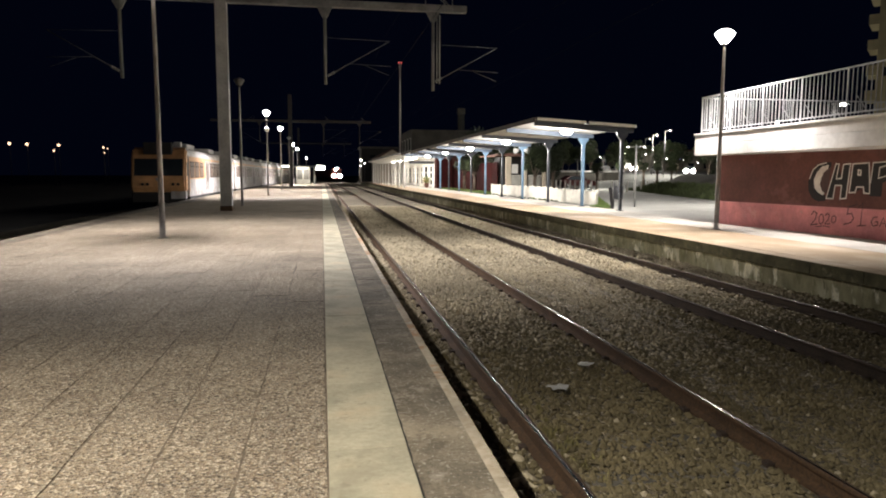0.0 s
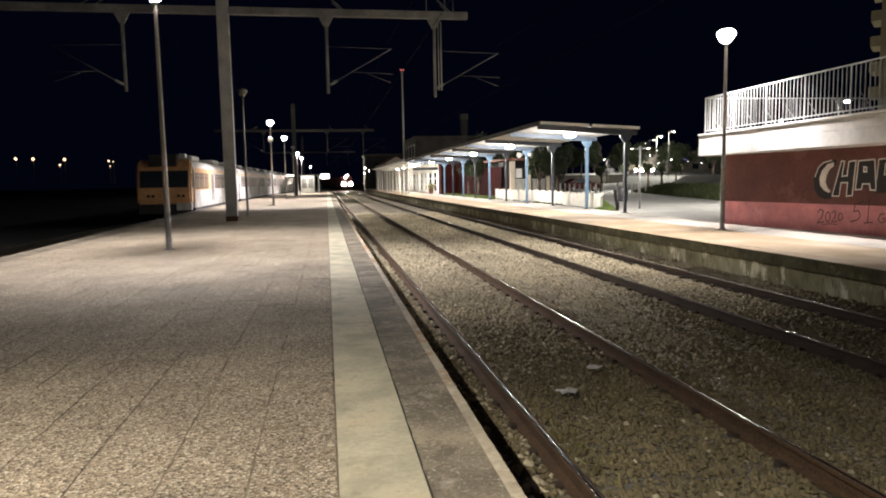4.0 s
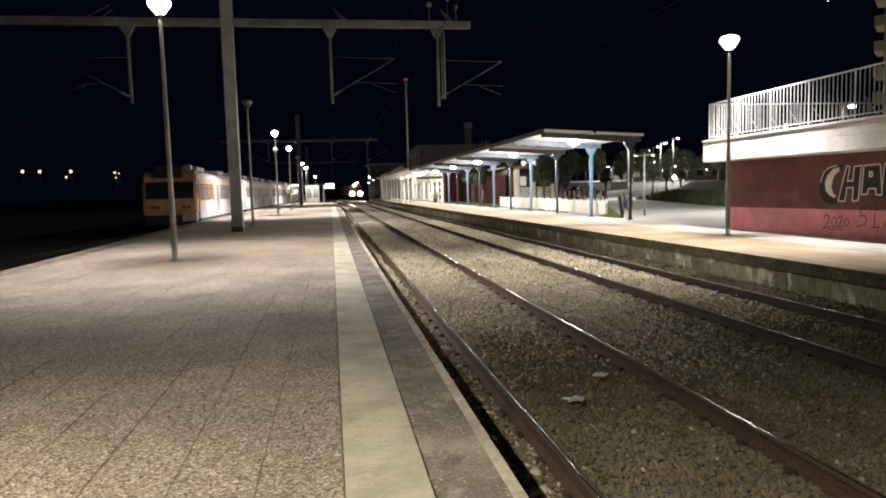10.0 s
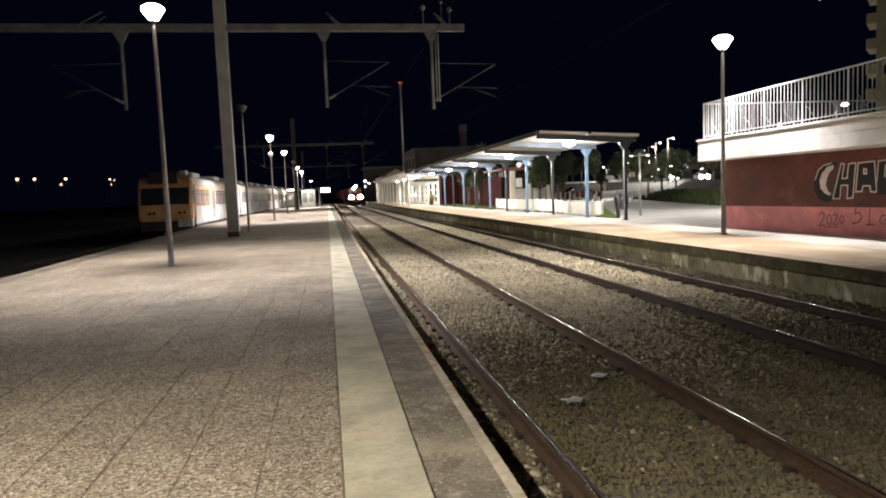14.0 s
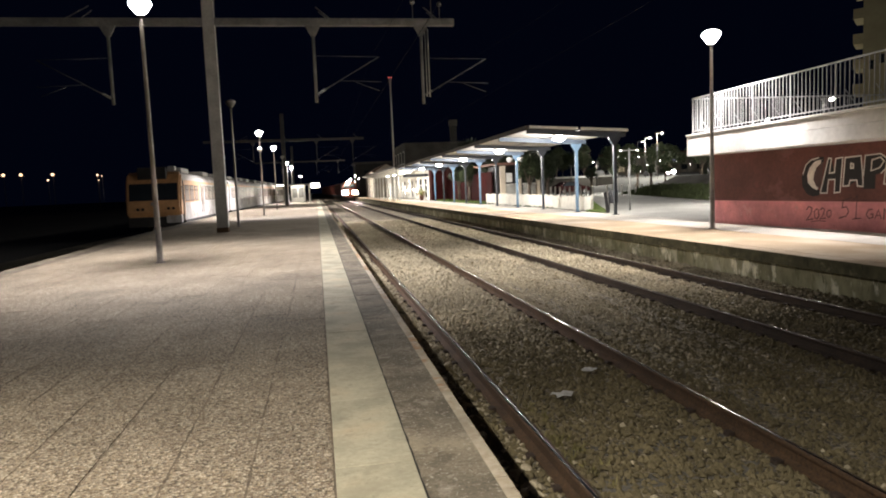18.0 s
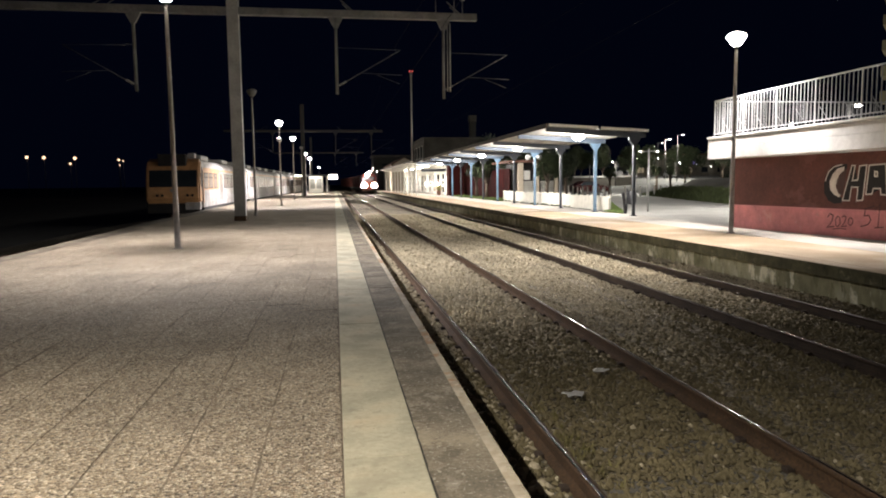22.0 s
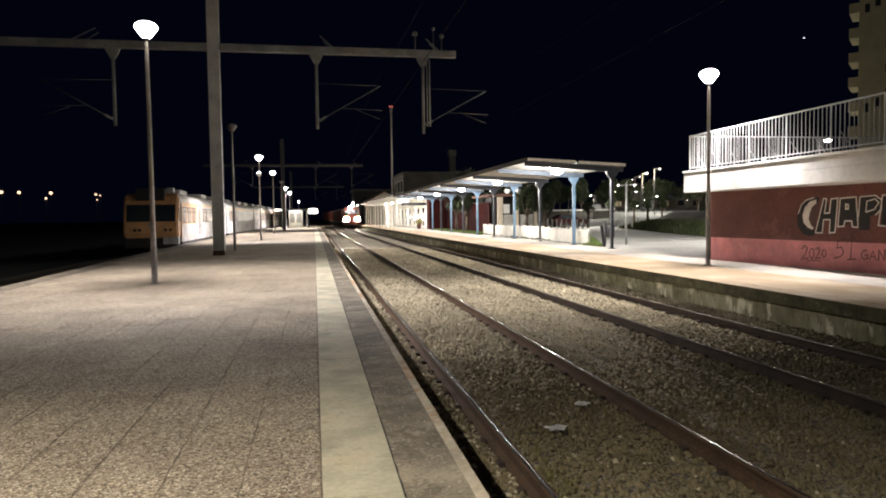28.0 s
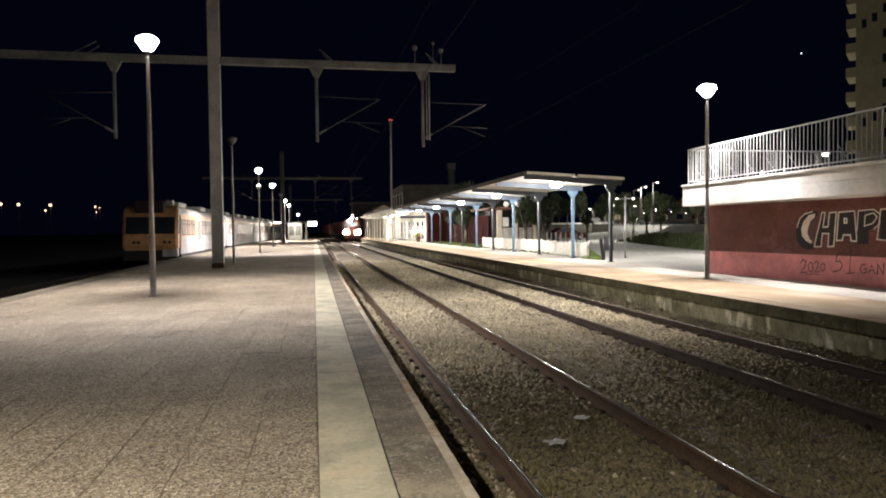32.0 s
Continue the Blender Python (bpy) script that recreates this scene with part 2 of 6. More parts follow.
# Very dark grey for the far gantries and several far walls and poles.
M_WSTEEL = mat("very_dark_grey", (0.042, 0.04, 0.038), (0.03, 0.028, 0.026), 0.75, scale=10, stain=1.5, stain_amt=0.3, bump=0.1)
M_DARKM = mat("dark_painted_metal", (0.05, 0.05, 0.055), scale=20, rough=0.5, bump=0.1)
M_POLE = mat("brown_grey_lamp_post", (0.37, 0.335, 0.305), (0.28, 0.25, 0.23), 0.5, 0.2, scale=12, stain=1.5, bump=0.05)
M_BLUE = mat("pale_blue_painted_steel", (0.10, 0.165, 0.235), (0.08, 0.135, 0.195), 0.5, scale=15, stain=2, stain_amt=0.25, bump=0.05)
# Post blue made darker: the beams' shade is put into this colour.
M_BLUESH = mat("shaded_blue_beam_paint", (0.055, 0.075, 0.10), (0.04, 0.056, 0.078), 0.6, scale=15, stain=2, stain_amt=0.3, bump=0.05)
M_FASC = mat("dark_brown_fascia", (0.10, 0.078, 0.062), (0.07, 0.055, 0.045), 0.7, scale=12, stain=1.5, stain_amt=0.3, bump=0.1)
M_SLATE = mat("slate_grey_and_shaded_blue", (0.04, 0.047, 0.06), (0.03, 0.037, 0.048), 0.5, scale=15, bump=0.05)
M_WHITE = mat("white_painted_panel", (0.78, 0.76, 0.70), (0.70, 0.68, 0.62), 0.7, scale=6, stain=1.5, stain_amt=0.15, bump=0.08)
M_FENCE = mat("white_fence_paint", (0.80, 0.78, 0.70), (0.72, 0.70, 0.62), 0.6, scale=18, stain=4, stain_amt=0.15, bump=0.1)
M_REDW = mat("dark_red_painted_wall", (0.18, 0.063, 0.05), (0.13, 0.047, 0.038), 0.75, scale=10, stain=0.9, stain_amt=0.35, bump=0.15, specks=((3.5, 0.58, (0.11, 0.044, 0.036), 0.5), (1.1, 0.58, (0.26, 0.12, 0.10), 0.4)))
M_OLDPL = mat("weathered_dark_plaster", (0.14, 0.128, 0.11), (0.10, 0.092, 0.08), 0.9, scale=4, stain=0.6, stain_amt=0.35, bump=0.1)
M_CEIL = mat("canopy_ceiling_panel", (0.50, 0.49, 0.46), (0.42, 0.41, 0.385), 0.7, scale=5, stain=1.2, stain_amt=0.2, bump=0.05)
M_MAROON = mat("maroon_fence_paint", (0.045, 0.010, 0.009), (0.034, 0.0075, 0.007), 0.9, scale=10, stain=0.9, stain_amt=0.35, bump=0.15)
M_MAROON.node_tree.nodes["Principled BSDF"].inputs["Specular IOR Level"].default_value = 0.08
M_PINK = mat("pink_red_painted_band", (0.86, 0.345, 0.36), (0.74, 0.285, 0.295), 0.75, scale=10, stain=1.4, stain_amt=0.3, bump=0.15, specks=((4.0, 0.60, (0.45, 0.16, 0.155), 0.5), (2.0, 0.60, (0.82, 0.48, 0.47), 0.4)))
M_TERR = mat("white_concrete_fascia", (0.70, 0.69, 0.665), (0.60, 0.59, 0.565), 0.8, scale=8, stain=1.3, stain_amt=0.2, bump=0.15)
M_RAILW = mat("white_railing_paint", (0.36, 0.36, 0.36), (0.31, 0.31, 0.31), 0.45, scale=25, stain=5, stain_amt=0.15, bump=0.05)
M_BLACKP = mat("black_spray_paint", (0.016, 0.014, 0.014), scale=12, rough=0.6, bump=0.0)
M_WHITEP = mat("white_spray_paint", (0.80, 0.76, 0.70), (0.66, 0.62, 0.57), 0.6, scale=12, bump=0.0)
M_GREYP = mat("grey_spray_paint", (0.06, 0.025, 0.025), scale=12, rough=0.7, bump=0.0)
M_SILVER = mat("dark_red_fill_paint", (0.10, 0.05, 0.045), (0.075, 0.04, 0.035), 0.6, scale=12, bump=0.0)
M_ORANGE = mat("orange_train_paint", (0.58, 0.315, 0.14), (0.46, 0.245, 0.105), 0.45, scale=5, stain=1.5, stain_amt=0.3, bump=0.03)
M_TWHITE = mat("white_train_paint", (0.52, 0.505, 0.49), (0.42, 0.405, 0.39), 0.75, scale=5, stain=1.2, stain_amt=0.35, bump=0.03, specks=((1.4, 0.53, (0.30, 0.24, 0.19), 0.7), (6, 0.60, (0.24, 0.18, 0.13), 0.5)))
M_TGREY = mat("grey_train_roof", (0.33, 0.32, 0.30), (0.24, 0.23, 0.22), 0.6, scale=6, stain=1.2, bump=0.05)
M_TDARK = mat("black_underframe", (0.025, 0.022, 0.02), scale=10, rough=0.8, bump=0.2, local=True)
M_LOCO = mat("red_loco_paint", (0.20, 0.038, 0.022), (0.15, 0.028, 0.017), 0.5, scale=5, stain=1.2, stain_amt=0.3, bump=0.03, local=True)
M_WAGON = mat("brown_red_wagon_paint", (0.30, 0.09, 0.07), (0.22, 0.065, 0.05), 0.7, scale=6, stain=0.8, stain_amt=0.4, bump=0.1, local=True)
M_GLASS = glass("dark_window_glass")
M_TGLASS = glass("railcar_window_glass", (0.10, 0.07, 0.05), 0.4)
M_TGLASS.node_tree.nodes["Principled BSDF"].inputs["Specular IOR Level"].default_value = 0.2
M_MOSS = mat("dark_mossy_edge", (0.16, 0.145, 0.075), (0.085, 0.08, 0.042), 0.9, scale=7, stain=1.5, stain_amt=0.45, bump=0.4, specks=((5, 0.58, (0.26, 0.23, 0.14), 0.7),))
M_LAMP = glow("lit_lamp_bowl", (1.0, 0.95, 0.87), 55.0)
M_TUBE = glow("lit_ceiling_lamp", (1.0, 0.96, 0.86), 30.0)
M_STREET = glow("lit_street_lamp", (1.0, 0.95, 0.86), 26.0)
M_AMBER = glow("lit_sodium_lamp", (1.0, 0.62, 0.38), 2.4)
M_HEAD = glow("lit_headlight", (1.0, 0.88, 0.74), 420.0)
M_CARL = glow("lit_car_headlight", (1.0, 0.95, 0.86), 150.0)
M_REDL = glow("red_warning_light", (1.0, 0.07, 0.06), 0.7)
M_BLUEL = glow("lit_blue_sign", (0.10, 0.32, 1.0), 0.7)
M_STAR = glow("star_point", (0.9, 0.95, 1.0), 2.5)
M_VIOLET = glow("lit_violet_sign", (0.35, 0.25, 1.0), 1.2)
M_WARMW = glow("warm_lit_window", (1.0, 0.75, 0.4), 0.2)
M_SIGNL = glow("lit_white_sign", (1.0, 0.93, 0.84), 8.0)
M_GRASS = mat("grass_soil", (0.07, 0.10, 0.03), (0.04, 0.06, 0.02), 0.95, scale=14, stain=0.8, stain_amt=0.4, bump=0.6)
M_BANK = mat("bare_bank_soil", (0.078, 0.062, 0.043), (0.045, 0.036, 0.026), 0.95, scale=9, stain=0.7, stain_amt=0.4, bump=0.6)
M_BLADE = mat("grass_blade", (0.09, 0.115, 0.038), (0.055, 0.07, 0.024), 0.8, scale=3, stain=0.6, bump=0.0, vary=0.4)
# Brighter than grass_blade: the lamp light on the lawn is put into this colour.
M_LAWN = mat("lit_green_blade", (0.17, 0.23, 0.06), (0.10, 0.15, 0.035), 0.8, scale=3, stain=0.6, bump=0.0, vary=0.4)
M_DRY = mat("dry_weed", (0.36, 0.31, 0.12), (0.22, 0.20, 0.07), 0.8, scale=9, stain=3, bump=0.0, vary=0.4)
M_LEAF = mat("dark_tree_leaf", (0.06, 0.078, 0.034), (0.034, 0.048, 0.02), 0.6, scale=2, stain=0.5, bump=0.0, vary=0.4)
M_BARK = mat("tree_bark", (0.17, 0.13, 0.10), (0.09, 0.07, 0.05), 0.9, scale=14, stain=2, bump=0.7)
M_PLAZA = mat("pale_plaza_concrete", (0.46, 0.45, 0.41), (0.38, 0.37, 0.34), 0.85, scale=12, stain=0.35, stain_amt=0.25, bump=0.15, specks=((2.2, 0.54, (0.36, 0.355, 0.325), 0.5), (26, 0.58, (0.62, 0.61, 0.57), 0.5), (0.6, 0.56, (0.33, 0.325, 0.30), 0.5)))
M_ASPH = mat("pale_worn_asphalt", (0.27, 0.27, 0.26), (0.20, 0.20, 0.19), 0.85, scale=60, stain=0.3, stain_amt=0.3, bump=0.3)
M_EARTH = mat("dark_earth", (0.05, 0.045, 0.035), (0.03, 0.028, 0.022), 0.95, scale=3, stain=0.2, stain_amt=0.4, bump=0.5)
M_PLASTER = mat("grey_plaster", (0.36, 0.33, 0.27), (0.30, 0.27, 0.22), 0.85, scale=5, stain=0.6, stain_amt=0.3, bump=0.1)
M_SPLAST = mat("white_station_plaster", (0.78, 0.75, 0.68), (0.70, 0.67, 0.60), 0.8, scale=5, stain=0.8, stain_amt=0.12, bump=0.1)
M_OCHRE = mat("ochre_apartment_render", (0.42, 0.37, 0.22), (0.35, 0.30, 0.18), 0.85, scale=0.9, stain=0.12, stain_amt=0.25, bump=0.05)
M_TILE = mat("roof_tile", (0.22, 0.11, 0.08), (0.16, 0.08, 0.06), 0.85, scale=8, bump=0.3)
M_CARR = mat("dark_red_car_paint", (0.035, 0.009, 0.009), (0.028, 0.008, 0.008), 0.25, 0.2, scale=3, bump=0.0, stain_amt=0.1, local=True)
M_CARS = mat("silver_car_paint", (0.42, 0.42, 0.43), (0.38, 0.38, 0.39), 0.3, 0.5, scale=3, bump=0.0, stain_amt=0.1, local=True)
M_TYRE = mat("black_rubber", (0.02, 0.02, 0.02), scale=20, rough=0.8, bump=0.1, local=True)
M_PAPER = mat("pale_litter", (0.90, 0.89, 0.86), (0.80, 0.79, 0.76), 0.8, scale=9, stain_amt=0.1, bump=0.2)
M_WIRE = mat("dull_wire", (0.012, 0.011, 0.01), (0.008, 0.007, 0.006), 0.9, 0.0, scale=9, bump=0.0)
M_WIRE.node_tree.nodes["Principled BSDF"].inputs["Specular IOR Level"].default_value = 0.1
M_CREAM = mat("cream_painted_plaster", (0.66, 0.57, 0.44), (0.56, 0.48, 0.36), 0.85, scale=5, stain=0.8, stain_amt=0.25, bump=0.1)
M_CERAM = mat("glazed_insulator", (0.26, 0.25, 0.23), (0.2, 0.19, 0.17), 0.35, scale=9, bump=0.0)


# ---- mesh helpers ----
def box(bm, x0, x1, y0, y1, z0, z1, m=None):
    vs = [bm.verts.new((x, y, z)) for z in (z0, z1) for x, y in ((x0, y0), (x1, y0), (x1, y1), (x0, y1))]
    if m is not None:
        for v in vs:
            v.co = m @ v.co
    a, b, c, d, e, f, g, h = vs
    for q in ((d, c, b, a), (e, f, g, h), (a, b, f, e), (b, c, g, f), (c, d, h, g), (d, a, e, h)):
        bm.faces.new(q)
    return vs


def bbox(x0, x1, y0, y1, z0, z1, bev=0.01):
    bm = bmesh.new()
    box(bm, x0, x1, y0, y1, z0, z1)
    if bev:
        bmesh.ops.bevel(bm, geom=list(bm.edges), offset=bev, segments=2, affect="EDGES", profile=0.6)
    return bm


def tube(bm, p, q, r0, r1=None, n=10, cap=True):
    p, q = Vector(p), Vector(q)
    r1 = r0 if r1 is None else r1
    ax = (q - p).normalized()
    u = ax.orthogonal().normalized()
    v = ax.cross(u)
    rings = []
    for c, r in ((p, r0), (q, r1)):
        rings.append([bm.verts.new(c + r * (math.cos(2 * math.pi * i / n) * u + math.sin(2 * math.pi * i / n) * v)) for i in range(n)])
    for i in range(n):
        fc = bm.faces.new((rings[0][i], rings[0][(i + 1) % n], rings[1][(i + 1) % n], rings[1][i]))
        fc.smooth = True
    if cap:
        bm.faces.new(rings[0][::-1])
        bm.faces.new(rings[1])


def lathe(bm, prof, x=0, y=0, n=20):
    """prof: (r, z) from below up."""
    rings = [[bm.verts.new((x + r * math.cos(2 * math.pi * i / n), y + r * math.sin(2 * math.pi * i / n), z)) for i in range(n)] for r, z in prof]
    for a, b in zip(rings, rings[1:]):
        for i in range(n):
            fc = bm.faces.new((a[i], a[(i + 1) % n], b[(i + 1) % n], b[i]))
            fc.smooth = True
    bm.faces.new(rings[0][::-1])
    bm.faces.new(rings[-1])


def prism(bm, prof, y0, y1, axis="y"):
    """A closed profile of (x, z) carried from y0 to y1 (or (y, z) along x)."""
    def pt(a, b, c):
        return (a, c, b) if axis == "y" else (c, a, b) if axis == "x" else (a, b, c)
    A = [bm.verts.new(pt(a, b, y0)) for a, b in prof]
    B = [bm.verts.new(pt(a, b, y1)) for a, b in prof]
    n = len(prof)
    for i in range(n):
        bm.faces.new((A[i], A[(i + 1) % n], B[(i + 1) % n], B[i]))
    bm.faces.new(A[::-1])
    bm.faces.new(B)
    bmesh.ops.recalc_face_normals(bm, faces=list(bm.faces))


def to_mesh(name, bm, material):
    me = bpy.data.meshes.new(name)
    bm.normal_update()
    bm.to_mesh(me)
    bm.free()
    if material:
        me.materials.append(material)
    return me


def part(name, bm, material, parent=None, label=""):
    ob = new(name, to_mesh(name, bm, material))
    ob.parent = parent
    if label:
        tagged(ob, label)
    return ob


def whole(name, bm, material, label="", category="", group="", kind=""):
    return tagged(new(name, to_mesh(name, bm, material)), label, category, group, kind)


def thing(name, m, label, category, group="", kind=""):
    ob = new(name)
    ob.empty_display_size = 0.3
    ob.matrix_basis = m
    return tagged(ob, label, category, group, kind)


def shift(y):
    """The tracks bend gently to the west beyond the platforms."""
    return -2.75e-4 * max(0.0, y - 130.0) ** 2


def lerp_table(tab, y):
    for (a, va), (b, vb) in zip(tab, tab[1:]):
        if y <= b:
            return va + (vb - va) * max(0.0, (y - a)) / (b - a)
    return tab[-1][1]


WEST = [(-6, -6.3), (0, -6.5), (16.7, -6.92), (27, -7.3), (42, -7.65), (63, -7.75), (107, -6.9), (150, -5.6)]


def west(y):
    return lerp_table(WEST, y)


RAIL_Z = -0.54
BED_Z = -0.70


# ---- large structure ----
def ground_sheet():
    bm = bmesh.new()
    xs = [-900, -300, -120, -40, -9, 9, 14.5, 40, 120, 300, 900]
    ys = [-40, -10, 0, 40, 80, 150, 230, 320, 600, 1500]
    g = [[bm.verts.new((x, y, -1.0 if x < 9.5 else -0.12)) for x in xs] for y in ys]
    for j in range(len(ys) - 1):
        for i in range(len(xs) - 1):
            bm.faces.new((g[j][i], g[j][i + 1], g[j + 1][i + 1], g[j + 1][i]))
    whole("ground", bm, M_EARTH, "dark earth ground around the railway station", "ground", kind="structure")


ground_sheet()


def ballast_bed():
    bm = bmesh.new()
    ys = [-6 + 2 * i for i in range(160)]
    prof = [(0.87, -0.98), (0.92, -0.74), (1.2, BED_Z), (3.8, BED_Z), (4.57, -0.72), (5.3, BED_Z), (7.9, BED_Z), (8.12, -0.68), (8.5, -0.60)]
    rows = [[bm.verts.new((x + shift(y), y, z)) for x, z in prof] for y in ys]
    for a, b in zip(rows, rows[1:]):
        for i in range(len(prof) - 1):
            bm.faces.new((a[i], a[i + 1], b[i + 1], b[i])).smooth = True
    whole("ballast_bed", bm, M_BALLAST, "grey-brown stone ballast bed under two tracks", "ballast", kind="structure")
    bm = bmesh.new()
    rows = [[bm.verts.new((west(min(y, 150)) - d, y, z)) for d, z in ((0.05, -0.98), (0.4, -0.74), (4.2, -0.74), (6.0, -0.99))] for y in ys[:110]]
    for a, b in zip(rows, rows[1:]):
        for i in range(3):
            bm.faces.new((a[i + 1], a[i], b[i], b[i + 1])).smooth = True
    whole("ballast_bed_west", bm, M_BALLAST, "dark ballast bed of the siding beside the platform", "ballast", kind="structure")


ballast_bed()


def stones():
    """Loose ballast stones as one heap of small uneven octahedra."""
    rng = np.random.default_rng(5)
    n1, n2 = 76000, 42000
    y = np.concatenate([2.6 + 13.0 * rng.random(n1) ** 1.25, 14.5 + 33.0 * rng.random(n2) ** 1.2])
    x = 0.9 + 7.5 * rng.random(n1 + n2)
    s = np.concatenate([0.015 + 0.024 * rng.random(n1) ** 1.4, 0.026 + 0.034 * rng.random(n2)])
    z = BED_Z + np.where((x > 3.85) & (x < 5.25), -0.02, 0.0) + s * 0.25
    z += 0.022 * (rng.random(n1 + n2) - 0.55)
    z = np.where(x > 7.9, z + (x - 7.9) * 0.2, z)
    near = (x < 1.2)
    z = np.where(near, -0.74 + (x - 0.9) * 0.13 + s * 0.3, z)
    big = (x < 1.4) & (rng.random(n1 + n2) < 0.3)
    s = np.where(big, s * 2.0, s * 0.92)
    keep = np.ones(n1 + n2, bool)
    for rx in RAILS:
        keep &= np.abs(x - rx) > 0.085
    x, y, z, s = x[keep], y[keep], z[keep], s[keep]
    n = len(x)
    base = np.array([(1, 0, 0), (0, 1, 0), (-1, 0, 0), (0, -1, 0), (0.2, 0.1, 0.8), (0, 0, -0.7)], float)
    v = base[None] * (0.65 + 0.7 * rng.random((n, 6, 1)))
    v += 0.25 * (rng.random((n, 6, 3)) - 0.5)
    a = rng.random(n) * 2 * np.pi
    ca, sa = np.cos(a)[:, None], np.sin(a)[:, None]
    vx, vy = v[..., 0] * ca - v[..., 1] * sa, v[..., 0] * sa + v[..., 1] * ca
    tilt = (rng.random(n) - 0.5)[:, None] * 0.6
    vz = v[..., 2] + vx * tilt
    co = np.stack([vx * s[:, None] + x[:, None], vy * s[:, None] + y[:, None], vz * s[:, None] + z[:, None]], -1).reshape(-1, 3)
    tri = np.array([(0, 1, 4), (1, 2, 4), (2, 3, 4), (3, 0, 4), (1, 0, 5), (2, 1, 5), (3, 2, 5), (0, 3, 5)])
    fs = (tri[None] + 6 * np.arange(n)[:, None, None]).reshape(-1, 3)
    me = bpy.data.meshes.new("ballast_stones")
    me.from_pydata(co.tolist(), [], fs.tolist())
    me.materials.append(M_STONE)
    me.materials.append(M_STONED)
    # Share of dark brown stones, higher at small y and set per track.
    dark_share = np.where((x > 1.62) & (x < 3.37), np.clip((10.6 - y) / 3.6, 0.04, 0.985), np.where(x > 4.8, np.clip((12.5 - y) / 4.0, 0.06, 0.99), np.clip((10.0 - y) / 4.0, 0.05, np.where(x < 1.62, 0.8, 0.985))))
    me.polygons.foreach_set("material_index", np.repeat((rng.random(n) < dark_share).astype(np.int32), 8))
    tagged(new("ballast_stones", me), "loose angular grey-brown ballast stones between the rails", "ballast", kind="stuff")


RAILS = (1.635, 3.357, 5.784, 7.506)
stones()


def rail(x0, sidx, z=RAIL_Z):
    """Rail of foot, web and head in one length, its bright running surface a part."""
    ob = thing("rail", pose(0, 0, 0), "dark brown steel rail with a worn running surface" if sidx in (2, 3) else "rusty steel rail with a bright worn running surface", "rail", "rails of the tracks")
    prof = [(-0.075, -0.155), (0.075, -0.155), (0.075, -0.140), (0.012, -0.115), (0.012, -0.045), (0.036, -0.032), (0.036, -0.010), (0.027, -0.0035), (0.015, -0.0016),
            (-0.015, -0.0016), (-0.027, -0.0035), (-0.036, -0.010), (-0.036, -0.032), (-0.012, -0.045), (-0.012, -0.115), (-0.075, -0.140)]
    crown = [(0.0125, -0.0030), (0.0125, -0.0008), (0.005, 0.0), (-0.005, 0.0), (-0.0125, -0.0008), (-0.0125, -0.0030)]
    ys = [-6, 0, 30, 60, 100, 130] + list(range(140, 300, 10))
    off = (lambda y: shift(y)) if sidx < 4 else (lambda y: west(min(y, 150)) - west(43) if y < 400 else 0)
    for name, pr, m in (("rail_body", prof, M_RUSTD if sidx in (2, 3) else M_RUST), ("rail_head", crown, M_SHINE)):
        bm = bmesh.new()
        rows = [[bm.verts.new((x0 + off(y) + a, y, z + b)) for a, b in pr] for y in ys]
        n = len(pr)
        for p, q in zip(rows, rows[1:]):
            for i in range(n):
                bm.faces.new((p[i], p[(i + 1) % n], q[(i + 1) % n], q[i])).smooth = name == "rail_head" and 0 < i < n - 2
        bm.faces.new(rows[0])
        bm.faces.new(rows[-1][::-1])
        bmesh.ops.recalc_face_normals(bm, faces=list(bm.faces))
        part(name, bm, m, ob)
    return ob


clip = to_mesh("rail_clip", bbox(-0.032, 0.032, -0.04, 0.04, 0.0, 0.042, 0.01), M_CLIP)
for i, rx in enumerate(RAILS):
    ro = rail(rx, i)
    for k in range(44):
        for sd in (-0.105, 0.105):
            o = new("rail_clip", clip)
            o.parent, o.location = ro, (rx + sd, 2.6 + 0.6 * k, RAIL_Z - 0.158)
SIDING = -9.45
for i, rx in enumerate((SIDING - 0.861, SIDING + 0.861)):
    rail(rx, 4 + i)


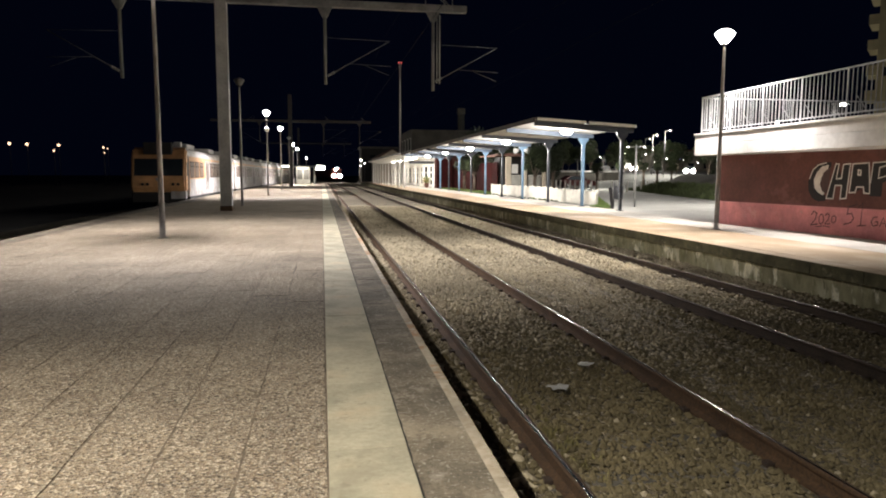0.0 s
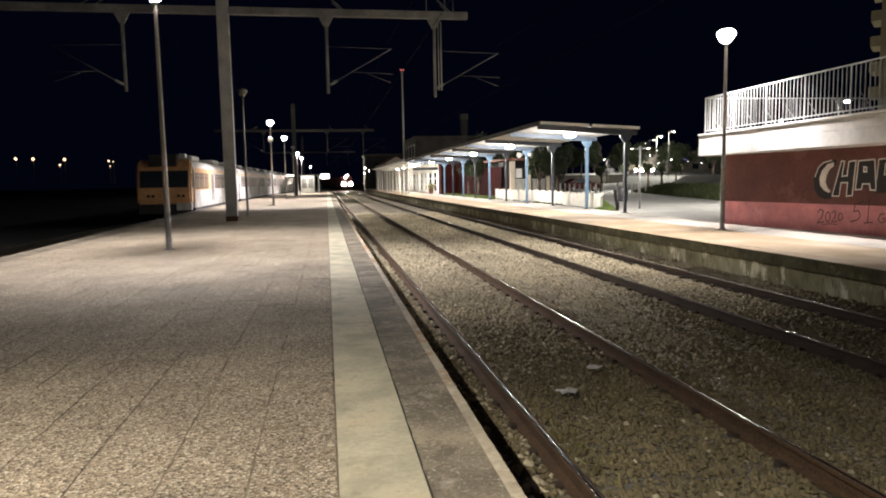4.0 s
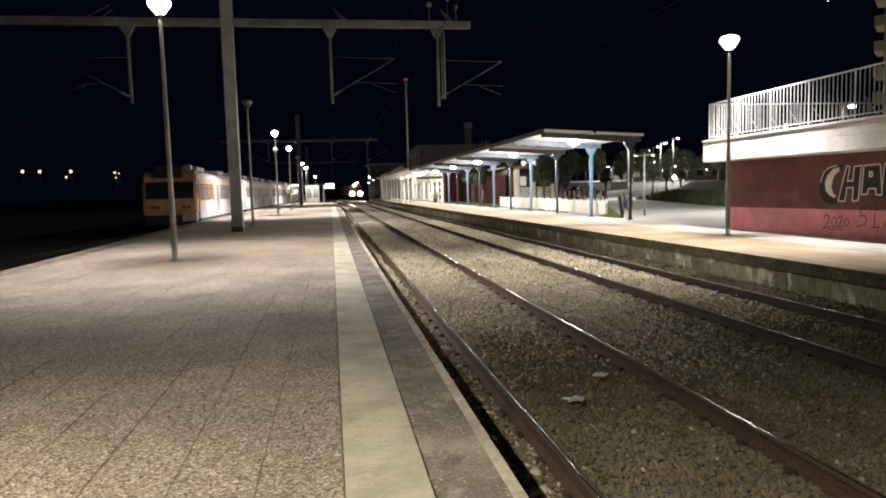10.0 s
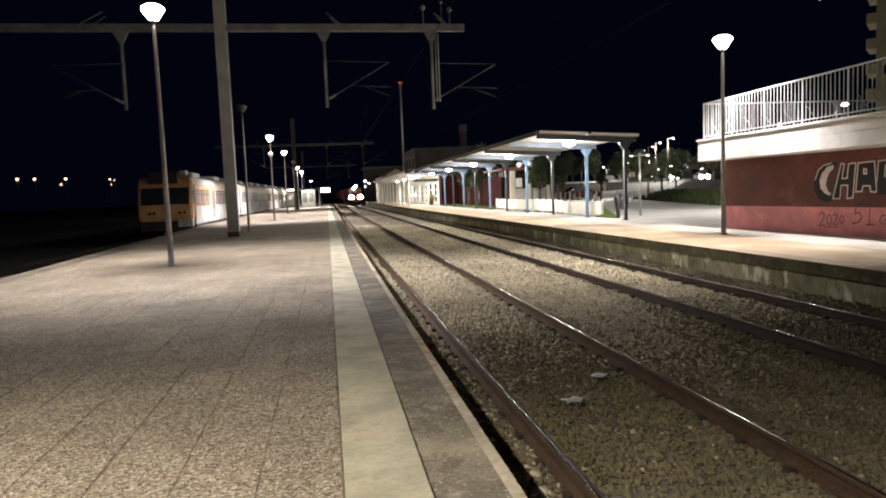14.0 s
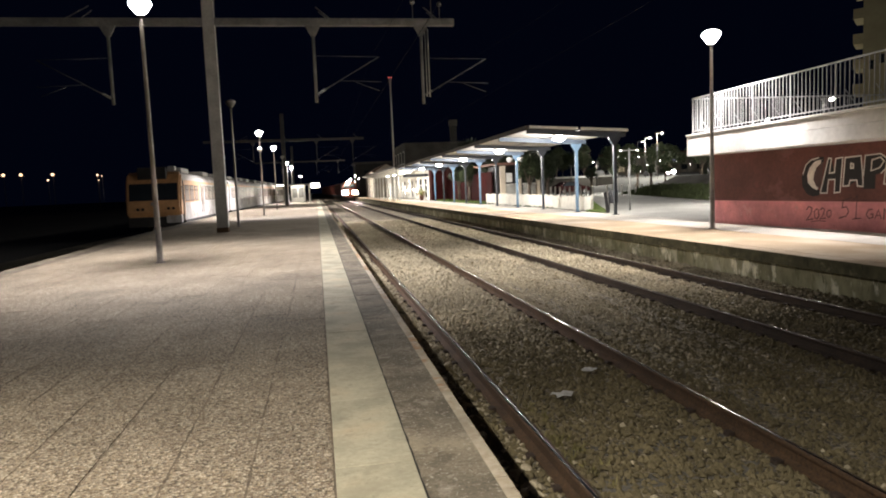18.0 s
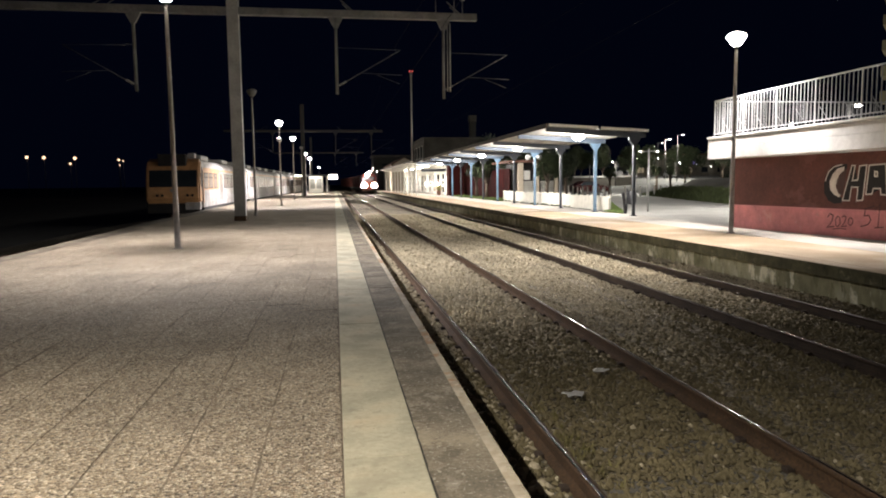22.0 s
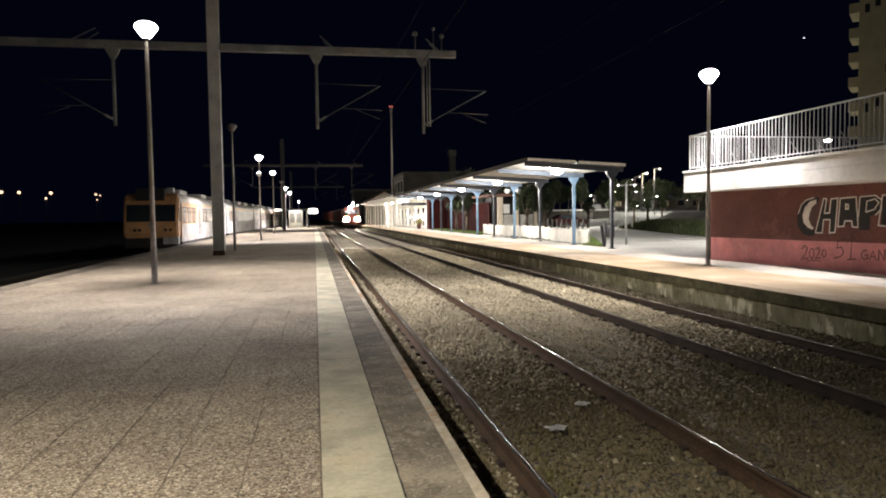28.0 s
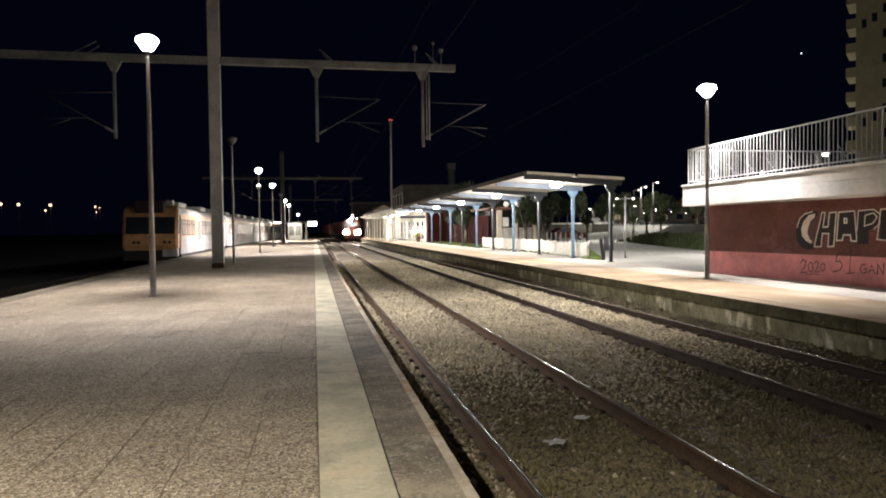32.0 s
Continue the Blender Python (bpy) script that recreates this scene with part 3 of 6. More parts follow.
def platforms():
    base = whole("platform_west", bmesh.new(), None, "island platform core of grey concrete", "platform", kind="structure")
    bm = bmesh.new()
    ys = [-6, 0, 16.7, 27, 42, 63, 85, 107, 130, 150]
    rows = [[bm.verts.new((xx, y, zz)) for xx, zz in ((west(y), -1.0), (west(y), -0.0055), (0.80 + shift(y), -0.0055), (0.80 + shift(y), -1.0))] for y in ys]
    for a, b in zip(rows, rows[1:]):
        for i in range(3):
            bm.faces.new((a[i], b[i], b[i + 1], a[i + 1]))
    bm.faces.new(rows[-1])
    bm.faces.new(rows[0][::-1])
    bmesh.ops.recalc_face_normals(bm, faces=list(bm.faces))
    bm.to_mesh(base.data)
    base.data.materials.append(M_JOINT)
    # far paving: beyond the slabs that can be told apart
    bm = bmesh.new()
    rows = [[bm.verts.new((west(y) + 0.02, y, 0.0)), bm.verts.new((0.0 + shift(y), y, 0.0))] for y in (62, 63, 85, 107, 130, 149.9)]
    for a, b in zip(rows, rows[1:]):
        bm.faces.new((a[0], a[1], b[1], b[0]))
    part("far_paving", bm, M_SLAB, base)
    bm = bmesh.new()
    rows = [[bm.verts.new((west(y) - 0.06, y, -0.12)), bm.verts.new((west(y) - 0.06, y, 0.006)), bm.verts.new((west(y) + 0.28, y, 0.006))] for y in ys]
    for a, b in zip(rows, rows[1:]):
        for i in (0, 1):
            bm.faces.new((a[i], a[i + 1], b[i + 1], b[i]))
    part("west_kerb", bm, M_EDGE, base, "grey concrete kerb")
    # east platform
    base2 = whole("platform_east", bmesh.new(), None, "sand-coloured station platform with a mossy concrete face", "platform", kind="structure")
    bm = bmesh.new()
    prof = [(8.42, -1.0), (8.37, -0.16), (8.37, -0.012), (12.55, -0.012), (12.55, -1.0)]
    prism(bm, prof, -8, 150)
    bm.to_mesh(base2.data)
    base2.data.materials.append(M_CONC)
    bm = bmesh.new()
    box(bm, 8.6125, 10.6, -8, 150, -0.011, 0.0)
    part("platform_paving", bm, M_RPLAT, base2, "orange-brown stained paving")
    bm = bmesh.new()
    box(bm, 10.604, 12.55, -8, 150, -0.011, 0.001)
    part("platform_paving", bm, M_RPALE, base2, "pale worn paving")
    return base, base2


P_WEST, P_EAST = platforms()


def plaza():
    bm = bmesh.new()
    box(bm, 12.56, 70, 20.5, 66, -0.5, -0.004)
    whole("plaza", bm, M_PLAZA, "pale concrete forecourt path beside the station", "pavement", kind="structure")
    bm = bmesh.new()
    xs, ys = [12.6, 30, 42, 50, 60, 75, 95, 130, 180], [66, 74, 84, 94, 104, 115, 130, 150, 180, 230, 300]
    def zr(x, y):
        up = min(1, max(0, (y - 74) / 34.0))
        return -0.006 + (1.59 * up + 0.0175 * min(72, max(0, y - 108))) * min(1, max(0.12, (x - 34) / 12.0))
    g = [[bm.verts.new((x, y, zr(x, y))) for x in xs] for y in ys]
    for j in range(len(ys) - 1):
        for i in range(len(xs) - 1):
            bm.faces.new((g[j][i], g[j][i + 1], g[j + 1][i + 1], g[j + 1][i])).smooth = True
    whole("road", bm, M_ASPH, "asphalt car park and rising road under street lamps", "road", kind="structure")
    # retaining wall with a pale parapet behind the parked car
    bm = bbox(20, 44, 97.0, 97.3, -0.05, 1.95, 0)
    w = whole("low_wall", bm, M_OLDPL, "long low retaining wall with pale parapet", "wall", kind="structure")
    part("parapet", bbox(20, 44, 96.9, 97.4, 1.954, 2.2, 0.03), M_TERR, w, "pale concrete parapet")


plaza()


def bank():
    """Grass bank: a rounded slope beside the path."""
    bm = bmesh.new()
    nx, ny = 64, 40
    g = []
    for j in range(ny):
        v = j / (ny - 1)
        row = []
        for i in range(nx):
            u = i / (nx - 1)
            y = 27 + 39 * v
            x = 21.0 + 10.0 * v ** 1.1 + u * 30
            h = 1.62 * min(1, u * 9.0) ** 0.8 * min(1, (1.02 - v) * 4.0)
            h += 0.10 * noise.noise((x * 0.5, y * 0.5, 0))
            row.append(bm.verts.new((x, y, -0.06 + max(0, h) * (1 if u > 0 else 0))))
        g.append(row)
    for j in range(ny - 1):
        for i in range(nx - 1):
            bm.faces.new((g[j][i], g[j][i + 1], g[j + 1][i + 1], g[j + 1][i])).smooth = True
    co = [[v.co.copy() for v in row] for row in g]
    whole("grass_bank", bm, M_BANK, "earth bank with a grassy foot beside the path", "bank", kind="structure")
    rnd = random.Random(3)
    vs, fs = [], []
    for _ in range(14000):
        j, i = rnd.randrange(ny - 1), int(rnd.random() ** 1.2 * 2.8)
        p = co[j][i].lerp(co[j + 1][i + 1], rnd.random())
        p = p + Vector((rnd.uniform(-.2, .2), rnd.uniform(-.5, .5), -0.04))
        h, a = rnd.uniform(0.12, 0.4), rnd.uniform(0, 6.28)
        d = Vector((math.cos(a), math.sin(a), 0)) * rnd.uniform(0.04, 0.09)
        k = len(vs)
        lean = Vector((rnd.uniform(-.15, .15), rnd.uniform(-.15, .15), h))
        vs += [p - d, p + d, p + lean]
        fs.append((k, k + 1, k + 2))
    me = bpy.data.meshes.new("bank_grass")
    me.from_pydata(vs, [], fs)
    me.materials.append(M_BLADE)
    tagged(new("bank_grass", me), "tufts of grass on the bank", "grass", kind="stuff")


bank()


def lawn(name, x0, x1, y0, y1, n, z=0.0):
    bm = bmesh.new()
    box(bm, x0, x1, y0, y1, z - 0.06, z + 0.03)
    whole(name, bm, M_GRASS, "small lawn behind the platform", "lawn", kind="structure")
    rnd = random.Random(11)
    vs, fs = [], []
    for _ in range(n):
        p = Vector((rnd.uniform(x0, x1), rnd.uniform(y0, y1), z + 0.02))
        a, h = rnd.uniform(0, 6.28), rnd.uniform(0.06, 0.16)
        d = Vector((math.cos(a), math.sin(a), 0)) * 0.02
        k = len(vs)
        vs += [p - d, p + d, p + Vector((rnd.uniform(-.06, .06), rnd.uniform(-.06, .06), h))]
        fs.append((k, k + 1, k + 2))
    me = bpy.data.meshes.new(name + "_grass")
    me.from_pydata(vs, [], fs)
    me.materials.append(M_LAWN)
    tagged(new("lawn_grass", me), "short green grass blades of the lawn", "grass", kind="stuff")


lawn("lawn_2", 12.62, 14.15, 51.5, 74.0, 5000)


def lawn_wedge():
    corners = [(12.60, 28.6), (12.8, 28.95), (18.9, 45.0), (13.05, 45.0), (13.02, 31.0), (12.60, 30.9)]
    bm = bmesh.new()
    prism(bm, corners, -0.05, 0.02, "z")
    whole("lawn_1", bm, M_GRASS, "wedge of lawn between the fence and the path", "lawn", kind="structure")
    rnd = random.Random(12)
    vs, fs = [], []
    for _ in range(9000):
        y = rnd.uniform(29.2, 45.0)
        x1 = 12.8 + (y - 28.95) * 0.38
        x0 = 13.05 if y > 31 else 12.62
        p = Vector((rnd.uniform(x0, max(x0, x1)), y, 0.015))
        a, h = rnd.uniform(0, 6.28), rnd.uniform(0.05, 0.13)
        d = Vector((math.cos(a), math.sin(a), 0)) * 0.02
        k = len(vs)
        vs += [p - d, p + d, p + Vector((rnd.uniform(-.06, .06), rnd.uniform(-.06, .06), h))]
        fs.append((k, k + 1, k + 2))
    me = bpy.data.meshes.new("lawn_1_grass")
    me.from_pydata(vs, [], fs)
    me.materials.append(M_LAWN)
    tagged(new("lawn_grass", me), "short green grass blades of the lawn", "grass", kind="stuff")


lawn_wedge()


# ---- building beside the east platform ----
def terrace_building():
    b = thing("terrace_building", pose(12.07, 19.19, 0, 0, 0, math.degrees(math.atan2(-0.99370, 0.11211))),
              "low building with dark red and pink wall under white terrace", "building")
    wall = part("wall", bbox(-0.22, 26, 0, 0.3, 0.7, 2.10, 0), M_REDW, b, "dark red painted wall")
    part("wall_band", bbox(-0.223, 26, -0.004, 0.3, -0.02, 0.7, 0), M_PINK, b, "pink-red painted lower wall")
    part("end_wall", bbox(-0.22, 0.08, 0.3, 9, -0.02, 2.10, 0), M_REDW, b)
    # the terrace runs along the track, askew to the wall below
    tr = part("terrace", bbox(0, 26, 0, 14, 2.09, 2.425, 0.01), M_TERR, b, "white concrete terrace fascia")
    tr.matrix_basis = pose(-0.73, -0.49, 0, 0, 0, -7.46)
    part("upper_fascia", bbox(0.004, 26, 0.004, 14, 2.43, 2.70, 0.006), M_TERR, tr)
    part("coping", bbox(-0.03, 26, -0.03, 14, 2.703, 2.765, 0.01), M_TERR, tr)
    bm = bmesh.new()
    for y0, y1 in ((0.09, 0.13),):
        box(bm, 0.16, 26, y0, y1, 3.83, 3.865)
        box(bm, 0.16, 26, y0 + 0.005, y1 - 0.005, 2.84, 2.87)
    box(bm, 0.16, 0.20, 0.13, 13.8, 3.83, 3.865)
    box(bm, 0.165, 0.195, 0.13, 13.8, 2.84, 2.87)
    rail_ob = part("railing", bm, M_RAILW, tr, "white vertical-bar steel railing")
    bar = to_mesh("bar", bbox(-0.008, 0.008, -0.008, 0.008, 2.87, 3.83, 0), M_RAILW)
    post = to_mesh("post", bbox(-0.022, 0.022, -0.012, 0.012, 2.762, 3.845, 0), M_RAILW)
    bm = bmesh.new()
    tube(bm, (0, 0.02, 3.22), (0.10, 0.30, 2.765), 0.009, n=6)
    brace = to_mesh("brace", bm, M_RAILW)
    for i in range(95):
        ob = new("post" if i % 11 == 0 else "bar", post if i % 11 == 0 else bar)
        ob.parent, ob.location = rail_ob, (0.18 + 0.138 * i, 0.11, 0)
    for i in range(1, 60):
        ob = new("post" if i % 11 == 0 else "bar", post if i % 11 == 0 else bar)
        ob.parent, ob.location = rail_ob, (0.18, 0.11 + 0.138 * i, 0)
        ob.rotation_euler = (0, 0, math.pi / 2)
    for i in range(12):
        ob = new("brace", brace)
        ob.parent, ob.location = rail_ob, (0.55 + 0.85 * i, 0.13, 0)
    return b, wall


TB, TB_WALL = terrace_building()


PAINTS = {"B": M_BLACKP, "W": M_WHITEP, "S": M_SILVER, "G": M_GREYP}
SPRAYS = []


def ribbon(bm, pts, w, closed, d):
    """A flat stroke of one width along a line on the wall, with mitred corners."""
    n = len(pts)
    P = [Vector(p) for p in pts]
    left, right = [], []
    for i in range(n):
        a = P[i - 1] if i or closed else None
        b = P[(i + 1) % n] if i < n - 1 or closed else None
        t1 = (P[i] - a).normalized() if a else None
        t2 = (b - P[i]).normalized() if b else None
        t = ((t1 or t2) + (t2 or t1))
        t = t.normalized() if t.length > 0.05 else (t1 or t2)
        m = Vector((-t.y, t.x)) * w / 2 / max(0.55, t.dot(t1 or t2))
        left.append(bm.verts.new((P[i].x + m.x, -d, P[i].y + m.y)))
        right.append(bm.verts.new((P[i].x - m.x, -d, P[i].y - m.y)))
    for i in range(n if closed else n - 1):
        k = (i + 1) % n
        bm.faces.new((left[i], left[k], right[k], right[i]))


def spray(way, paint, pts, w):
    """One sprayed mark on the wall: a filled shape, a stroke or a closed outline."""
    d = 0.006 + 0.0004 * len(SPRAYS)
    bm = bmesh.new()
    if way == "fill":
        f = bm.faces.new([bm.verts.new((u, -d, z)) for u, z in pts])
        bmesh.ops.triangulate(bm, faces=[f])
    else:
        ribbon(bm, pts, w, way == "ring", d)
    SPRAYS.append(part("graffiti", bm, PAINTS[paint], TB, {"B": "black spray paint", "W": "white sprayed outline", "S": "brown spray fill", "G": "thin dark spray writing"}[paint]))


spray("fill", "B", [(4.03, 1.81), (3.81, 1.82), (3.57, 1.75), (3.41, 1.57), (3.33, 1.32), (3.36, 1.07), (3.5, 0.89), (3.7, 0.82), (3.91, 0.85), (3.91, 0.97), (3.76, 1.08), (3.7, 1.27), (3.74, 1.47), (3.87, 1.62), (4.03, 1.7)], 0)
spray("fill", "W", [(3.95, 1.75), (3.75, 1.71), (3.59, 1.56), (3.51, 1.37), (3.54, 1.17), (3.67, 1.05), (3.83, 0.98), (3.88, 1.06), (3.75, 1.18), (3.69, 1.34), (3.75, 1.51), (3.94, 1.65)], 0)
spray("line", "W", [(3.88, 1.8), (3.63, 1.75), (3.47, 1.63), (3.37, 1.39)], 0.03)
spray("fill", "S", [(4.03, 1.7), (3.87, 1.61), (3.75, 1.44), (3.71, 1.25), (3.8, 1.08), (3.93, 1.03)], 0)
spray("fill", "B", [(4.17, 1.77), (3.93, 0.91), (4.14, 0.91), (4.18, 1.24), (4.37, 1.24), (4.35, 0.91), (4.52, 0.93), (4.59, 1.77), (4.39, 1.75), (4.35, 1.41), (4.2, 1.4), (4.26, 1.76)], 0)
spray("ring", "W", [(4.17, 1.77), (3.93, 0.91), (4.14, 0.91), (4.18, 1.24), (4.37, 1.24), (4.35, 0.91), (4.52, 0.93), (4.59, 1.77), (4.39, 1.75), (4.35, 1.41), (4.2, 1.4), (4.26, 1.76)], 0.032)
spray("fill", "B", [(4.66, 1.76), (5.1, 1.78), (5.17, 1.06), (5.01, 1.07), (4.99, 1.21), (4.8, 1.21), (4.77, 1.08), (4.6, 1.07)], 0)
spray("ring", "W", [(4.66, 1.76), (5.1, 1.78), (5.17, 1.06), (5.01, 1.07), (4.99, 1.21), (4.8, 1.21), (4.77, 1.08), (4.6, 1.07)], 0.034)
spray("ring", "W", [(4.82, 1.61), (4.89, 1.6), (4.89, 1.5), (4.82, 1.5)], 0.04)
spray("fill", "B", [(5.2, 1.78), (5.61, 1.8), (5.76, 1.68), (5.75, 1.47), (5.61, 1.36), (5.49, 1.32), (5.48, 1.0), (5.17, 1.0)], 0)
spray("line", "W", [(5.17, 1.3), (5.21, 1.78), (5.61, 1.8), (5.77, 1.69), (5.76, 1.47), (5.62, 1.35)], 0.03)
spray("ring", "W", [(5.37, 1.42), (5.39, 1.67), (5.61, 1.72), (5.7, 1.63), (5.59, 1.48)], 0.03)
spray("fill", "B", [(5.8, 1.75), (6.03, 1.78), (6.06, 1.09), (5.77, 1.12)], 0)
spray("line", "W", [(6.03, 1.81), (5.79, 1.8), (5.75, 1.47), (5.7, 1.11), (6.04, 1.08)], 0.032)
spray("line", "G", [(3.5, 0.47), (3.58, 0.57), (3.68, 0.52), (3.64, 0.37), (3.5, 0.21), (3.72, 0.25)], 0.026)
spray("ring", "G", [(3.82, 0.51), (3.88, 0.48), (3.9, 0.34), (3.84, 0.25), (3.77, 0.28), (3.75, 0.43)], 0.022)
spray("line", "G", [(3.94, 0.48), (4.01, 0.54), (4.07, 0.49), (4.04, 0.39), (3.94, 0.26), (4.11, 0.28)], 0.022)
spray("ring", "G", [(4.21, 0.49), (4.27, 0.46), (4.27, 0.35), (4.2, 0.3), (4.14, 0.35), (4.15, 0.45)], 0.02)
spray("line", "G", [(3.67, 0.18), (3.91, 0.21), (4.11, 0.2)], 0.016)
spray("line", "G", [(4.87, 0.8), (4.62, 0.72), (4.59, 0.55), (4.72, 0.57), (4.78, 0.46), (4.71, 0.35), (4.5, 0.29)], 0.024)
spray("line", "G", [(4.87, 0.69), (5.01, 0.84), (4.98, 0.3)], 0.024)
spray("line", "G", [(4.88, 0.28), (5.13, 0.31)], 0.022)
spray("line", "G", [(5.43, 0.53), (5.32, 0.51), (5.26, 0.4), (5.32, 0.31), (5.44, 0.34), (5.44, 0.42), (5.36, 0.41)], 0.02)
spray("line", "G", [(5.49, 0.31), (5.58, 0.52), (5.66, 0.31)], 0.02)
spray("line", "G", [(5.52, 0.39), (5.63, 0.39)], 0.018)
spray("line", "G", [(5.72, 0.3), (5.73, 0.54), (5.87, 0.32), (5.88, 0.57)], 0.034)


# ---- platform lamps ----
def platform_lamp(x, y, h, lit, label):
    ob = thing("platform_lamp", pose(x, y, 0), label, "lamp", "lamps along the platform")
    bm = bmesh.new()
    lathe(bm, [(0.12, 0.0), (0.12, 0.02), (0.068, 0.03), (0.062, 1.2), (0.052, 2.2), (0.038, h - 0.5), (0.037, h - 0.34)], n=16)
    part("post", bm, M_POLE, ob)
    bm = bmesh.new()
    lathe(bm, [(0.05, h - 0.34), (0.075, h - 0.32), (0.08, h - 0.29), (0.06, h - 0.285)], n=20)
    part("collar", bm, M_DARKM, ob)
    bm = bmesh.new()
    # The dome above the rim puts the lamp's bloom into the bowl's shape.
    lathe(bm, [(0.07, h - 0.29), (0.12, h - 0.24), (0.24, h - 0.07), (0.248, h - 0.045), (0.225, h + 0.01), (0.15, h + 0.055), (0.03, h + 0.08)], n=24)
    bowl = part("bowl", bm, M_LAMP if lit else M_TGREY, ob, "glowing white lamp bowl with bloom dome" if lit else "unlit grey lamp bowl")
    bowl.visible_shadow = not lit
    # Unseen dark disc added inside the bowl to block upward light.
    bm = bmesh.new()
    lathe(bm, [(0.235, h - 0.05), (0.235, h - 0.04), (0.02, h - 0.03)], n=20)
    part("hidden_shield", bm, M_DARKM, ob)
    bm = bmesh.new()
    lathe(bm, [(0.03, h + 0.082), (0.03, h + 0.10), (0.01, h + 0.12)], n=12)
    part("finial", bm, M_DARKM, ob)
    return ob


LL = "tall slim post-top platform lamp, lit"
platform_lamp(-3.63, 0.05, 5.85, True, LL)
platform_lamp(-3.63, 16.55, 5.85, True, LL)
platform_lamp(-3.71, 33.44, 5.85, False, "tall slim post-top platform lamp, unlit")
platform_lamp(-3.75, 83.2, 5.85, False, "tall slim post-top platform lamp, unlit")
for yy in LAMP_ROW[2:]:
    platform_lamp(-3.75 if yy < 90 else -4.0, yy, 5.85, True, LL)
fl = platform_lamp(-3.9, 183.0, 6.85, True, "tall slim lamp beyond the platform end, lit")
fl.location.z = -1.0
platform_lamp(10.68, 17.16, 5.28, True, LL)
pl = thing("path_lamp", pose(20.9, 29.0, 0), "slim lamp with a small globe beside the forecourt path, lit", "lamp")
bm = bmesh.new()
tube(bm, (0, 0, 0), (0, 0, 3.88), 0.05, 0.035, 12)
part("post", bm, M_GALV, pl)
bm = bmesh.new()
bmesh.ops.create_uvsphere(bm, u_segments=16, v_segments=10, radius=0.075, matrix=Matrix.Translation((0, 0, 3.95)))
part("globe", bm, M_LAMP, pl, "small glowing globe").visible_shadow = False
# small loudspeaker globe on the third post
bm = bmesh.new()
bmesh.ops.create_uvsphere(bm, u_segments=16, v_segments=10, radius=0.17)
ob = whole("camera_globe", bm, M_WHITE, "white globe fitted to a lamp post", "globe")
ob.location = (-3.75, 49.78, 4.62)


# ---- overhead line ----
def gantry(y, x_mast, x0, x1, drops, arms, z=8.25, label="grey steel overhead-line gantry with hanging supports", steel=M_MASTC):
    ob = thing("overhead_gantry", pose(x_mast, y, 0), label, "gantry", "overhead-line gantries")
    bm = bbox(-0.235, 0.235, -0.235, 0.235, 0, 0.2, 0.02)
    part("footing", bm, M_RUST, ob, "rusty brown base plate box")
    bm = bmesh.new()
    for sx in (-1, 1):
        vs = box(bm, sx * 0.20 - 0.02, sx * 0.20 + 0.02, -0.2, 0.2, 0.2, z + 3.2)
    vs = box(bm, -0.2, 0.2, -0.19, 0.19, 0.2, z + 3.2)
    part("mast", bm, steel, ob)
    bm = bbox(x0 - x_mast, x1 - x_mast, -0.14, 0.14, z - 0.14, z + 0.14, 0.015)
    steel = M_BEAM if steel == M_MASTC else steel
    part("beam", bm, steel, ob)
    for dx, dz in drops:
        d = bmesh.new()
        tube(d, (dx - x_mast, 0, dz), (dx - x_mast, 0, z - 0.14), 0.064, n=12)
        dr = part("drop_tube", d, steel, ob)
        d = bmesh.new()
        prism(d, [(dx - x_mast - 0.30, z - 0.14), (dx - x_mast + 0.30, z - 0.14), (dx - x_mast + 0.09, z - 0.55), (dx - x_mast - 0.09, z - 0.55)], -0.06, 0.06)
        part("gusset", d, steel, dr)
        d = bmesh.new()
        if dx > x_mast:
            tube(d, (dx - x_mast + 0.15, 0, z + 0.62), (dx - x_mast + 0.72, 0, z + 0.13), 0.025)
            tube(d, (dx - x_mast + 0.27, 0, z + 0.42), (dx - x_mast + 0.60, 0, z + 0.13), 0.02)
        else:
            tube(d, (dx - x_mast - 0.6, 0, z + 0.62), (dx - x_mast - 1.5, 0, z + 0.13), 0.025)
            tube(d, (dx - x_mast - 0.5, 0, z + 0.45), (dx - x_mast - 0.95, 0, z + 0.13), 0.02)
        part("bracket", d, steel, dr)
    for dx, s in arms:
        k = dx - x_mast
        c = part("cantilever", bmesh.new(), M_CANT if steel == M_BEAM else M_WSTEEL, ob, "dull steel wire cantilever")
        low = -0.15 if dx > 4.5 else -0.03 if dx > 0 else -0.06
        e = 0.12 if dx > 4.5 else 0.0
        d = bmesh.new()
        tube(d, (k + s * 0.07, 0, 5.52 + low), (k + s * (2.6 + e), 0, 6.98 + low), 0.019)
        tube(d, (k + s * 0.07, 0, 7.06 + low), (k + s * (2.66 + e), 0, 7.0 + low), 0.010)
        tube(d, (k + s * (1.0 + e), 0, 6.05 + low), (k + s * (2.7 + e), 0, 5.98 + low), 0.012)
        tube(d, (k + s * (1.65 + e), 0, 5.98 + low), (k + s * (2.6 + e), 0, 5.62 + low), 0.012)
        d.to_mesh(c.data)
        d.free()
        d = bmesh.new()
        for i in range(5):
            tube(d, (k + s * (0.10 + 0.06 * i), 0, 5.54 + low + 0.0346 * i), (k + s * (0.125 + 0.06 * i), 0, 5.554 + low + 0.0346 * i), 0.055)
        part("insulator", d, M_CERAM, c)
    return ob


